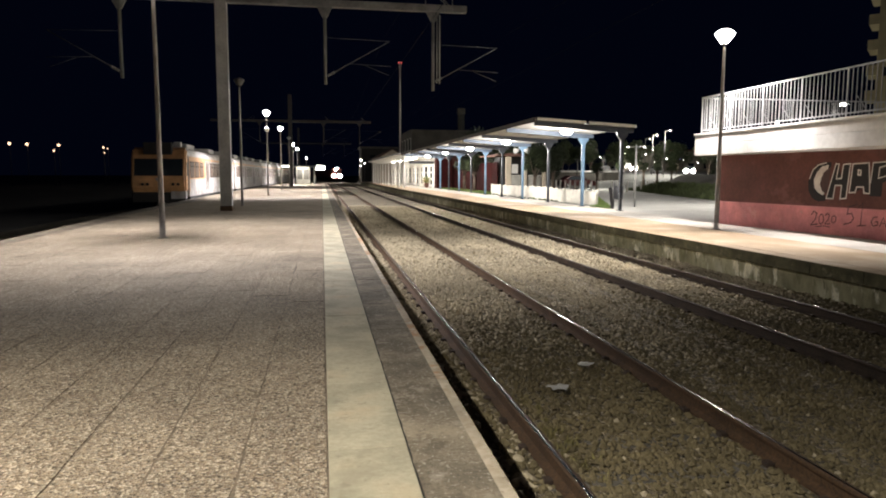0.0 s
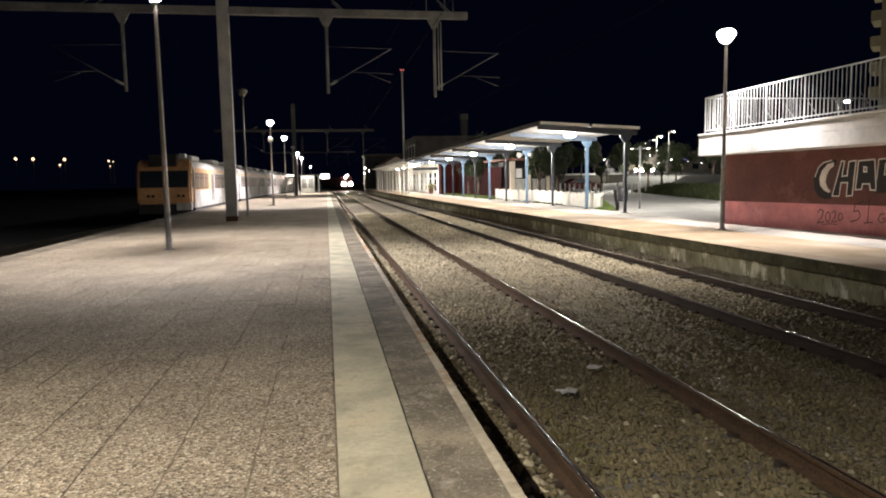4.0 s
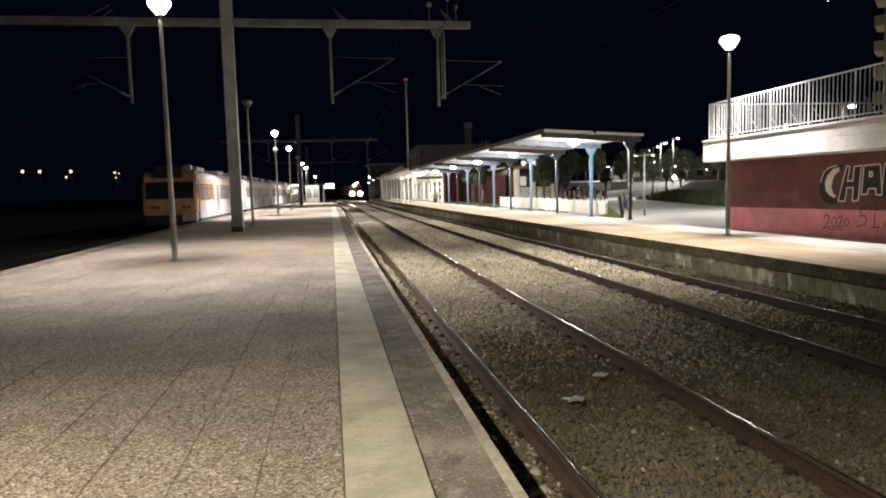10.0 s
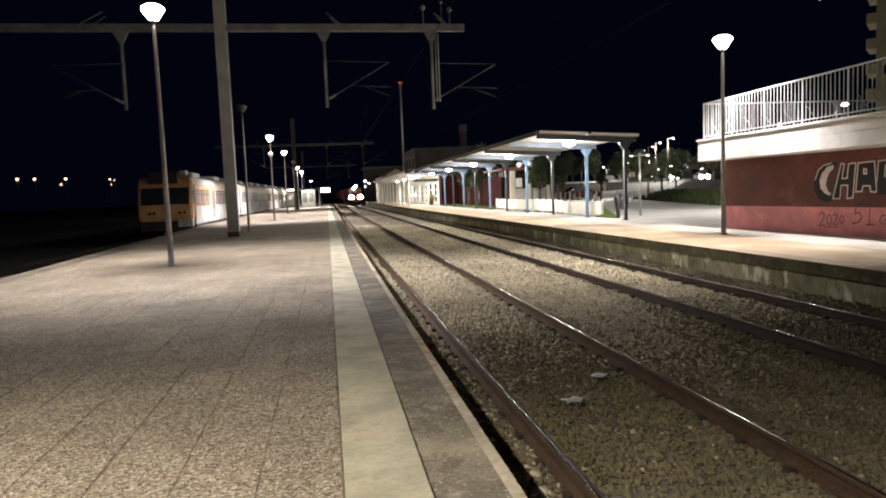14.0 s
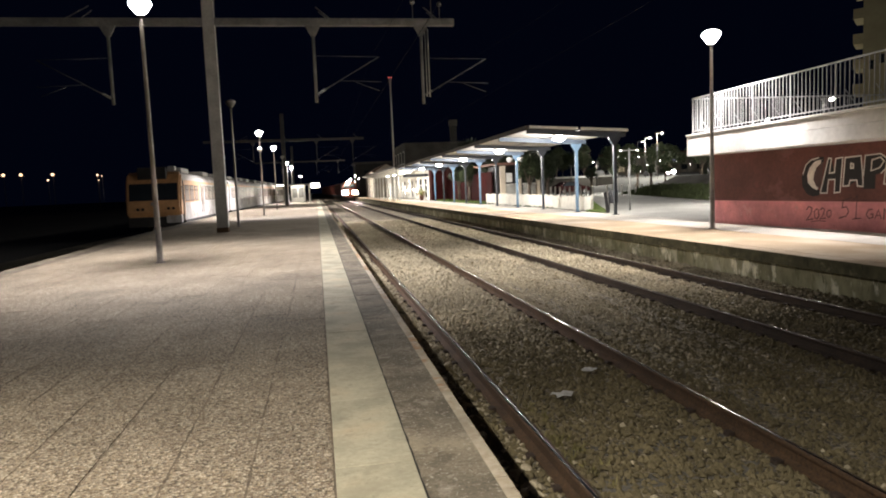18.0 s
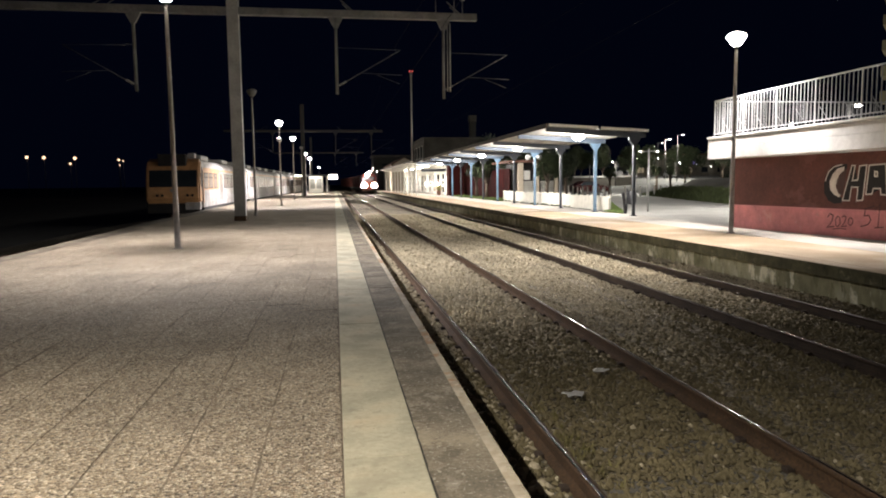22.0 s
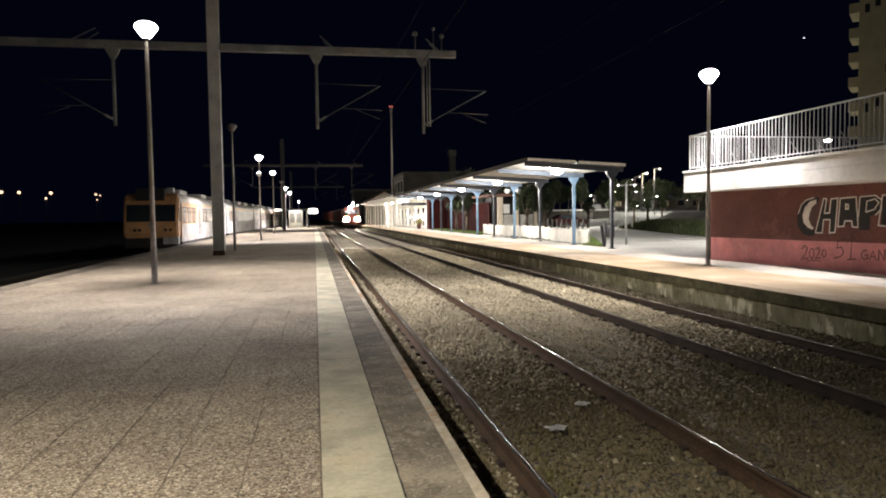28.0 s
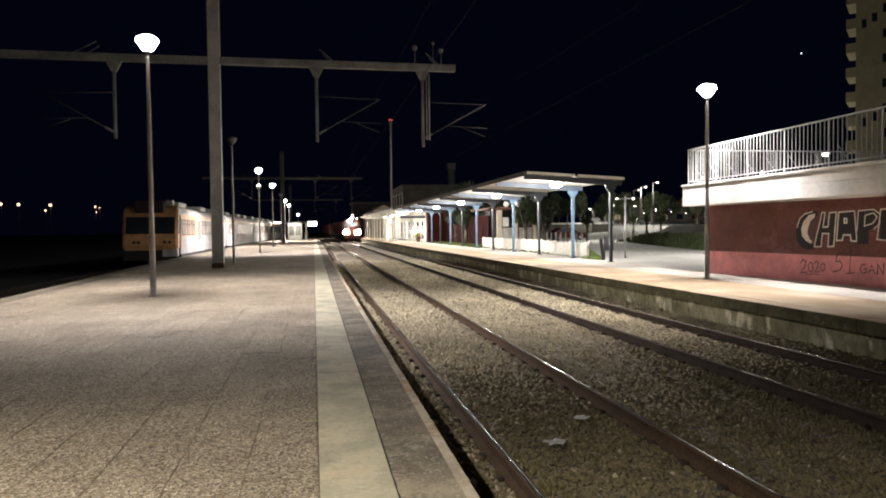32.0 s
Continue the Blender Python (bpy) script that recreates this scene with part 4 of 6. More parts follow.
G1 = gantry(29.0, -3.83, -14.0, 6.1, [(-7.62, 5.2), (0.22, 5.15), (4.68, 5.0)], [(0.22, 1), (4.68, 1), (-7.62, -1)], 8.37)
bm = bmesh.new()
tube(bm, (8.79, 0, 5.3), (8.79, 0, 8.1), 0.03)
tube(bm, (8.68, 0, 5.3), (8.68, 0, 8.1), 0.022)
part("weight_tubes", bm, M_MASTC, G1)
for (x, z, r) in ((8.2, 9.2, 0.11), (9.33, 9.12, 0.10), (8.98, 9.42, 0.07)):
    bm = bmesh.new()
    bmesh.ops.create_uvsphere(bm, u_segments=14, v_segments=8, radius=r, matrix=Matrix.Translation((x, 0, z)))
    tube(bm, (x, 0, 8.3), (x, 0, z), 0.018)
    part("insulator", bm, M_CERAM, G1, "pale round insulator on a pin")
gantry(86.2, -3.7, -13.0, 6.1, [(-7.3, 5.3), (0.3, 5.2), (4.7, 5.1)], [(0.3, 1), (4.7, 1), (-7.3, -1)], 7.95, "dark overhead-line gantry over the tracks", M_WSTEEL)
gantry(145.0, -4.6, -12.0, 6.2, [(-6.8, 5.3), (0.3, 5.2), (4.7, 5.1)], [(0.3, 1), (4.7, 1)], 7.9, "dark overhead-line gantry over the tracks", M_WSTEEL)


def wires():
    """Each wire one unbroken six-sided strand; the messenger wires sag between the gantries."""
    ys = [-4, 4, 12, 20, 29, 38, 48, 58, 67, 77, 86.2, 96, 105, 115, 125, 135, 145, 160, 175, 190, 210, 230, 250]

    def height(y, z, sags):
        if sags:
            for p, q in ((-28, 29), (29, 86.2), (86.2, 145), (145, 205), (205, 265)):
                if p <= y <= q:
                    u = (y - p) / (q - p)
                    return z - 0.9 * 4 * u * (1 - u)
        return z

    for name, x, z, r, sags in (("contact_wire", 2.5, 4.96, 0.005, False), ("contact_wire", 6.75, 4.96, 0.0035, False),
                                ("messenger_wire", 2.5, 6.9, 0.0035, True), ("messenger_wire", 6.9, 6.9, 0.003, True)):
        bm = bmesh.new()
        rings = [[bm.verts.new((x + shift(y) + r * math.cos(k * math.pi / 3), y, height(y, z, sags) + r * math.sin(k * math.pi / 3))) for k in range(6)] for y in ys]
        for a, b in zip(rings, rings[1:]):
            for k in range(6):
                bm.faces.new((a[k], a[(k + 1) % 6], b[(k + 1) % 6], b[k])).smooth = True
        whole(name, bm, M_WIRE, "thin overhead wire above the track", "wire", "overhead wires")


wires()


# ---- station canopy ----
def canopy():
    ob = thing("station_canopy", pose(0, 0, 0), "long platform canopy on pale blue posts with a white underside", "canopy")
    y0, y1 = 26.75, 73.0
    YS = [26.75, 31.0, 36.0, 40.9, 45.8, 50.7, 55.75, 60.8, 65.8, 70.8, 73.0]
    slope = lambda x: 3.66 - (x - 8.5) * 0.055
    bm = bmesh.new()
    prism(bm, [(8.45, slope(8.45) + 0.02), (12.72, slope(12.72) + 0.02), (12.72, slope(12.72) + 0.08), (8.45, slope(8.45) + 0.08)], y0 - 0.22, y1)
    part("roof", bm, M_DARKM, ob, "dark flat canopy roof")
    for ya, yb in zip(YS, YS[1:]):
        for xa, xb in ((8.62, 10.55), (10.75, 12.62)):
            bm = bmesh.new()
            prism(bm, [(xa, slope(xa) - 0.02), (xb, slope(xb) - 0.02), (xb, slope(xb) + 0.016), (xa, slope(xa) + 0.016)], ya + 0.08, yb - 0.08)
            part("ceiling_panel", bm, M_CEIL, ob, "white ceiling panel")
    bm = bmesh.new()
    prism(bm, [(8.38, slope(8.4) - 0.08), (8.44, slope(8.4) - 0.08), (8.44, slope(8.4) + 0.10), (8.38, slope(8.4) + 0.10)], y0 - 0.25, y1)
    part("fascia", bm, M_FASC, ob, "dark brown edge fascia")
    for xa, xb in ((8.5, 10.55), (10.68, 12.72)):
        bm = bmesh.new()
        prism(bm, [(xa, slope(xa) - 0.005), (xb, slope(xb) - 0.005), (xb, slope(xb) + 0.105), (xa, slope(xa) + 0.105)], y0 - 0.26, y0 - 0.222)
        part("end_trim", bm, M_WHITE, ob, "white end trim")
    for i, y in enumerate(YS[:-1]):
        # Every second post and beam is coloured darker for its backlit shade.
        dark = i % 2 == 0
        paint, word = (M_SLATE, "shade-darkened blue") if dark else (M_BLUE, "pale blue")
        bm = bmesh.new()
        prism(bm, [(8.46, slope(8.46) - 0.022), (12.7, slope(12.7) - 0.022), (12.7, slope(12.7) - 0.2), (12.2, slope(12.2) - 0.25), (8.46, slope(8.46) - 0.2)], y - 0.07, y + 0.07)
        part("beam", bm, M_SLATE if dark else M_BLUESH, ob, "shade-darkened blue beam" if dark else "blue beam with shade in its colour")
        hw = 0.056 if dark else 0.066
        post = part("post", bbox(12.22 - hw, 12.22 + hw, y - 0.07, y + 0.07, 0.0, 3.2, 0.015), paint, ob, word + " square post")
        bm = bmesh.new()
        prism(bm, [(12.15, 2.90), (12.29, 2.90), (12.46, 3.14), (12.46, 3.28), (11.98, 3.28), (11.98, 3.14)], y - 0.065, y + 0.065)
        part("capital", bm, paint, post)
        part("base_plate", bbox(12.09, 12.35, y - 0.12, y + 0.12, 0.0, 0.025, 0.005), M_SLATE, post)
    for i in range(5):
        y = 28.6 + 9.9 * i
        lp = thing("canopy_light", pose(10.5, y, 0), "bright lit lamp under the canopy ceiling", "light", "canopy lights")
        bm = bmesh.new()
        lathe(bm, [(0.07, 3.23), (0.16, 3.25), (0.24, 3.30), (0.26, 3.36), (0.24, 3.42), (0.18, 3.46)], n=20)
        d = part("diffuser", bm, M_TUBE, lp, "glowing diffuser")
        d.visible_shadow = False
        bm = bmesh.new()
        lathe(bm, [(0.16, 3.462), (0.16, 3.49), (0.05, 3.53)], n=20)
        part("housing", bm, M_DARKM, lp)
    # loudspeakers on the fourth post
    sp = thing("loudspeaker", pose(12.1, 41.05, 0), "pair of grey horn loudspeakers on a canopy post", "loudspeaker")
    for s in (-1, 1):
        bm = bmesh.new()
        tube(bm, (s * 0.08, -0.05, 3.02), (s * 0.42, -0.32, 2.95), 0.05, 0.17, 16)
        part("horn", bm, M_GALV, sp)


canopy()


# ---- fences, wall and small buildings behind the canopy ----
def picket_fence():
    ob = thing("picket_fence", pose(12.85, 0, 0), "low white picket fence behind the platform", "fence")
    pal = bmesh.new()
    prism(pal, [(-0.085, 0.09), (0.085, 0.09), (0.085, 0.70), (0.04, 0.79), (-0.04, 0.79), (-0.085, 0.70)], -0.012, 0.012, "y")
    me = to_mesh("picket", pal, M_FENCE)
    k = 0
    y = 30.9
    while y < 51.5:
        o = new("picket", me)
        f = ((y - 30.9) / 5.0) % 1.0
        o.parent, o.location, o.rotation_euler = ob, (0.0, y, 0.03 * math.sin(f * 9 * math.pi) if y > 36.2 else -0.05), (0, 0, math.pi / 2)
        y += 0.215
    for z in (0.22, 0.58):
        part("rail_bar", bbox(0.055, 0.095, 30.8, 51.6, z, z + 0.07, 0), M_FENCE, ob)
    for i in range(10):
        part("fence_post", bbox(0.05, 0.14, 30.9 + 2.28 * i, 30.99 + 2.28 * i, 0, 0.8, 0.006), M_FENCE, ob)


picket_fence()


def potted_shrub(x, y):
    ob = thing("potted_shrub", pose(x, y, 0), "small flowering shrub in a terracotta pot under the awning", "plant")
    bm = bmesh.new()
    lathe(bm, [(0.20, 0.0), (0.30, 0.45), (0.33, 0.46), (0.33, 0.54), (0.27, 0.54)], n=16)
    part("pot", bm, M_TILE, ob)
    rnd = random.Random(21)
    vs, fs = [], []
    for _ in range(420):
        p = Vector((rnd.gauss(0, 0.22), rnd.gauss(0, 0.22), 0.85 + rnd.gauss(0, 0.2)))
        u = Vector((rnd.gauss(0, 1), rnd.gauss(0, 1), rnd.gauss(0, 1))).normalized() * 0.07
        w = u.orthogonal() * 0.5
        k = len(vs)
        vs += [p - u, p + w, p + u, p - w]
        fs.append((k, k + 1, k + 2, k + 3))
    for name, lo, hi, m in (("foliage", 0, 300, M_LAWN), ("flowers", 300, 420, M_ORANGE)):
        me = bpy.data.meshes.new(name)
        me.from_pydata(vs[4 * lo:4 * hi], [], [tuple(i - 4 * lo for i in f) for f in fs[lo:hi]])
        me.materials.append(m)
        new(name, me).parent = ob


potted_shrub(12.2, 80.2)


def lattice_house():
    ob = thing("garden_kiosk", pose(0, 0, 0), "small pale building with white lattice screens behind the fence", "building")
    part("wall", bbox(14.6, 18.2, 55.5, 60.0, 0, 3.0, 0.02), M_WSTEEL, ob, "dark board wall")
    part("roof", bbox(14.0, 18.5, 52.8, 60.3, 3.0, 3.2, 0.02), M_TILE, ob)
    for x, w in ((14.45, 0.42), (15.98, 0.2), (17.5, 0.25)):
        part("pillar", bbox(x, x + w, 52.9, 53.2, 0, 2.95, 0.02), M_CREAM, ob)
    part("shutter", bbox(14.93, 15.45, 53.02, 53.08, 1.62, 2.35, 0.01), M_WHITE, ob, "white window shutter")
    for x0, w in ((14.9, 1.05), (16.3, 1.1)):
        lat = part("lattice", bmesh.new(), M_FENCE, ob, "white diagonal lattice screen")
        bm = bmesh.new()
        h = 1.15
        box(bm, x0, x0 + w, 53.0, 53.04, 0.3, 0.35)
        box(bm, x0, x0 + w, 53.0, 53.04, 0.3 + h, 0.35 + h)
        for i in range(-6, 8):
            for s, yo in ((1, 52.99), (-1, 53.02)):
                a = x0 + i * 0.21 if s > 0 else x0 + w - i * 0.21
                p0, p1 = Vector((a, yo, 0.32)), Vector((a + s * h, yo, 0.32 + h))
                t0 = max(0, (x0 - p0.x) / (p1.x - p0.x) if s > 0 else (x0 + w - p0.x) / (p1.x - p0.x))
                t1 = min(1, (x0 + w - p0.x) / (p1.x - p0.x) if s > 0 else (x0 - p0.x) / (p1.x - p0.x))
                if t1 > t0 + 0.02:
                    tube(bm, p0.lerp(p1, t0), p0.lerp(p1, t1), 0.034, n=4)
        bm.to_mesh(lat.data)
        bm.free()


lattice_house()


def red_hoarding():
    ob = thing("red_fence", pose(0, 0, 0), "tall dark red panelled fence behind the lawn", "fence")
    me = to_mesh("panel", bbox(-0.04, 0.04, 0.0, 1.96, 0.05, 2.55, 0.01), M_MAROON)
    for i in range(10):
        o = new("panel", me)
        o.parent, o.location = ob, (14.3, 55.0 + 2.0 * i, 0)
    pm = to_mesh("fence_post", bbox(-0.03, 0.03, -0.02, 0.02, 0, 2.56, 0.004), M_MAROON)
    for i in range(11):
        o = new("fence_post", pm)
        o.parent, o.location = ob, (14.28, 54.98 + 2.0 * i, 0)
    part("end_panel", bbox(12.6, 14.3, 75.2, 75.28, 0.02, 3.3, 0.01), M_MAROON, ob)
    # blue lit sign
    sg = thing("information_sign", pose(13.4, 66.5, 0), "small lit blue sign on a post", "sign")
    part("panel", bbox(-0.26, 0.26, -0.04, 0.04, 2.3, 2.52, 0.01), M_BLUEL, sg)
    bm = bmesh.new()
    tube(bm, (0, 0.06, 0), (0, 0.06, 2.5), 0.04)
    part("post", bm, M_GALV, sg)


red_hoarding()


def station():
    ob = thing("station_building", pose(0, 0, 0), "white lit station building with an awning and tall openings", "building")
    openings = [(79.0, 81.2), (83.0, 85.2), (87.0, 88.6), (91.0, 92.6), (95.0, 96.6), (99.0, 100.6), (103.0, 104.6), (107.0, 108.6), (111.0, 112.6), (115.0, 116.6), (119.0, 120.6), (123.0, 124.6)]
    prev = 77.5
    for a, b in openings:
        part("wall_pier", bbox(12.7, 13.0, prev, a, 0, 2.6, 0), M_SPLAST, ob)
        prev = b
    part("wall_pier", bbox(12.7, 13.0, prev, 128.0, 0, 2.6, 0), M_SPLAST, ob)
    part("wall_head", bbox(12.7, 13.0, 77.5, 128.0, 2.6, 4.38, 0), M_SPLAST, ob)
    part("end_wall", bbox(12.7, 22.0, 77.2, 77.5, 0, 4.19, 0), M_REDW, ob, "dark red end wall")
    part("end_wall", bbox(12.7, 22.0, 128.0, 128.3, 0, 4.2, 0), M_SPLAST, ob)
    for a, b in openings:
        d = part("door", bbox(12.78, 12.84, a + 0.005, b - 0.005, 0.0, 2.595, 0.004), M_WHITE, ob, "white framed glazed door")
        for u in range(2):
            for v in range(3):
                ya, yb = a + 0.1 + (b - a - 0.2) * u / 2, a + 0.1 + (b - a - 0.2) * (u + 1) / 2
                part("pane", bbox(12.765, 12.778, ya + 0.05, yb - 0.05, 0.35 + 0.75 * v, 0.97 + 0.75 * v, 0.0), M_GLASS, d)
    part("back_roof", bbox(13.0, 22.2, 77.0, 128.5, 4.2, 4.4, 0.02), M_TILE, ob)
    # two-storey middle block
    u = part("upper_storey", bbox(13.2, 22.0, 101.0, 116.0, 4.4, 7.9, 0.03), M_OLDPL, ob, "grey plastered upper storey")
    part("cornice", bbox(13.0, 22.2, 100.8, 116.2, 7.9, 8.15, 0.03), M_OLDPL, ob)
    for y in (102.2, 105.6, 109.0, 112.4):
        wd = part("window", bbox(13.12, 13.2, y, y + 1.3, 5.1, 7.0, 0.01), M_SPLAST, ob, "tall window with pale surround")
        part("pane", bbox(13.10, 13.12, y + 0.15, y + 1.15, 5.25, 6.85, 0), M_GLASS, wd)
    # Unlit shaft and lit top are told apart by colour: near black below grey.
    ch = part("chimney", bbox(20.6, 21.5, 103.1, 104.1, 8.0, 10.7, 0.03), M_WSTEEL, ob, "chimney shaft coloured dark as unlit")
    part("chimney_cap", bbox(20.5, 21.6, 103.0, 104.2, 10.7, 11.6, 0.03), M_OLDPL, ch, "grey plastered chimney top")
    # awning falling towards the wall from its raised eave, with pale ribs below
    bm = bmesh.new()
    prism(bm, [(8.42, 3.86), (10.5, 3.56), (12.7, 3.72), (12.7, 3.80), (10.5, 3.64), (8.42, 3.95)], 74.0, 128.0)
    aw = part("awning", bm, M_SLATE, ob, "dark awning on pale ribs")
    for i in range(10):
        y = 75.6 + 5.4 * i
        bm = bmesh.new()
        prism(bm, [(8.42, 3.76), (10.5, 3.46), (12.69, 3.62), (12.69, 3.70), (10.5, 3.54), (8.42, 3.84)], y - 1.25, y + 1.25)
        part("rib", bm, M_WHITE, aw, "broad pale rib")
    for i in range(11):
        y = 79.3 + 4.7 * i
        part("column", bbox(9.35, 9.5, y - 0.07, y + 0.07, 0.0, 3.58, 0.015), M_WHITE, ob, "pale awning column")
    for y in (79.0, 82.5, 86.0, 94.0, 103.0):
        lp = part("awning_light", bbox(10.45, 10.75, y - 0.6, y + 0.6, 3.30, 3.40, 0.01), M_TUBE, ob, "bright lit tube lamp")
        lp.visible_shadow = False
    # name board hanging under the awning
    bd = thing("hanging_board", pose(0, 0, 0), "dark hanging board under the awning", "sign")
    part("board", bbox(9.6, 12.4, 76.0, 76.12, 2.72, 3.02, 0.01), M_DARKM, bd)
    bm = bmesh.new()
    tube(bm, (9.9, 76.06, 3.0), (9.9, 76.06, 3.5), 0.02)
    tube(bm, (12.1, 76.06, 3.0), (12.1, 76.06, 3.7), 0.02)
    part("hanger", bm, M_DARKM, bd)
    # far roof beyond
    bm = bmesh.new()
    prism(bm, [(10.4, 4.85), (15.9, 4.85), (13.1, 6.35)], 128.6, 150)
    f = thing("far_shed", pose(0, 0, 0), "plastered gabled shed beyond the station", "building")
    part("roof", bm, M_TILE, f)
    bm = bmesh.new()
    prism(bm, [(10.8, 4.87), (15.5, 4.87), (13.1, 6.2)], 128.5, 128.59)
    part("gable", bm, M_CREAM, f, "pale plastered gable")
    part("wall", bbox(10.7, 15.6, 129, 149.8, -0.1, 4.85, 0.02), M_PLASTER, f)
    f2 = thing("far_house", pose(0, 0, 0), "long dark house beyond the tracks", "house")
    part("wall", bbox(9.8, 30, 172, 182, -0.2, 8.0, 0.05), M_WSTEEL, f2)
    part("roof", bbox(9.4, 30.4, 171.6, 182.4, 8.0, 8.5, 0.05), M_OLDPL, f2)
    for x in (12, 15, 18, 21):
        wd = part("window", bbox(x, x + 1.2, 171.94, 172.0, 4.8, 6.4, 0.01), M_GLASS, f2)


station()


def radio_mast():
    ob = thing("signal_mast", pose(12.7, 112.0, 0), "tall thin mast with two red warning lights", "mast")
    bm = bmesh.new()
    tube(bm, (0, 0, 0), (0, 0, 19.3), 0.17, 0.11, 12)
    part("pole", bm, M_WHITE, ob)
    bm = bbox(-0.22, 0.22, -0.12, 0.12, 18.75, 19.3, 0.05)
    part("head", bm, M_GALV, ob)
    for s in (-0.2, 0.2):
        bm = bmesh.new()
        bmesh.ops.create_uvsphere(bm, u_segments=12, v_segments=8, radius=0.13, matrix=Matrix.Translation((s, -0.1, 19.45)))
        part("warning_light", bm, M_REDL, ob, "red glowing lamp")


radio_mast()


# ---- shelter on the west platform ----
def shelter():
    ob = thing("platform_shelter", pose(0, 0, 0), "white walled platform shelter with a flat dark roof", "shelter")
    part("roof", bbox(-5.2, -0.9, 110.0, 122.0, 2.72, 2.95, 0.02), M_SLATE, ob)
    part("back_wall", bbox(-4.9, -4.8, 111.0, 121.0, 0.0, 2.72, 0), M_WHITE, ob)
    ew = part("end_wall", bbox(-4.0, -1.9, 112.0, 112.1, 0.0, 2.72, 0), M_WHITE, ob)
    for x in (-3.85, -2.85):
        part("pane", bbox(x, x + 0.8, 111.985, 111.997, 0.75, 2.3, 0), M_TGREY, ew)
    part("far_wall", bbox(-4.0, -1.9, 120.9, 121.0, 0.0, 2.72, 0), M_WHITE, ob)
    for y in (110.5, 115.5):
        part("post", bbox(-1.25, -1.1, y, y + 0.15, 0, 2.72, 0.01), M_WHITE, ob)
    # Emissive strip at the front of the side roof.
    part("bright_strip", bbox(-6.1, -4.6, 109.85, 109.97, 2.70, 2.86, 0.01), M_SIGNL, ob, "glowing pale strip")
    part("side_roof", bbox(-6.3, -5.205, 109.98, 122.0, 2.76, 2.95, 0.01), M_SLATE, ob)
    sg = thing("lit_board", pose(0, 0, 0), "glowing white board on the shelter roof edge", "sign")
    part("face", bbox(-1.0, 0.55, 121.0, 121.2, 2.3, 3.05, 0.02), M_SIGNL, sg)
    part("bracket", bbox(-0.95, -0.9, 121.0, 121.2, 2.96, 3.2, 0), M_DARKM, sg)
    bx = thing("ticket_box", pose(0, 0, 0), "dark box standing on the platform end", "box")
    part("body", bbox(-1.6, -1.0, 128.0, 128.6, 0, 1.3, 0.03), M_DARKM, bx)


shelter()


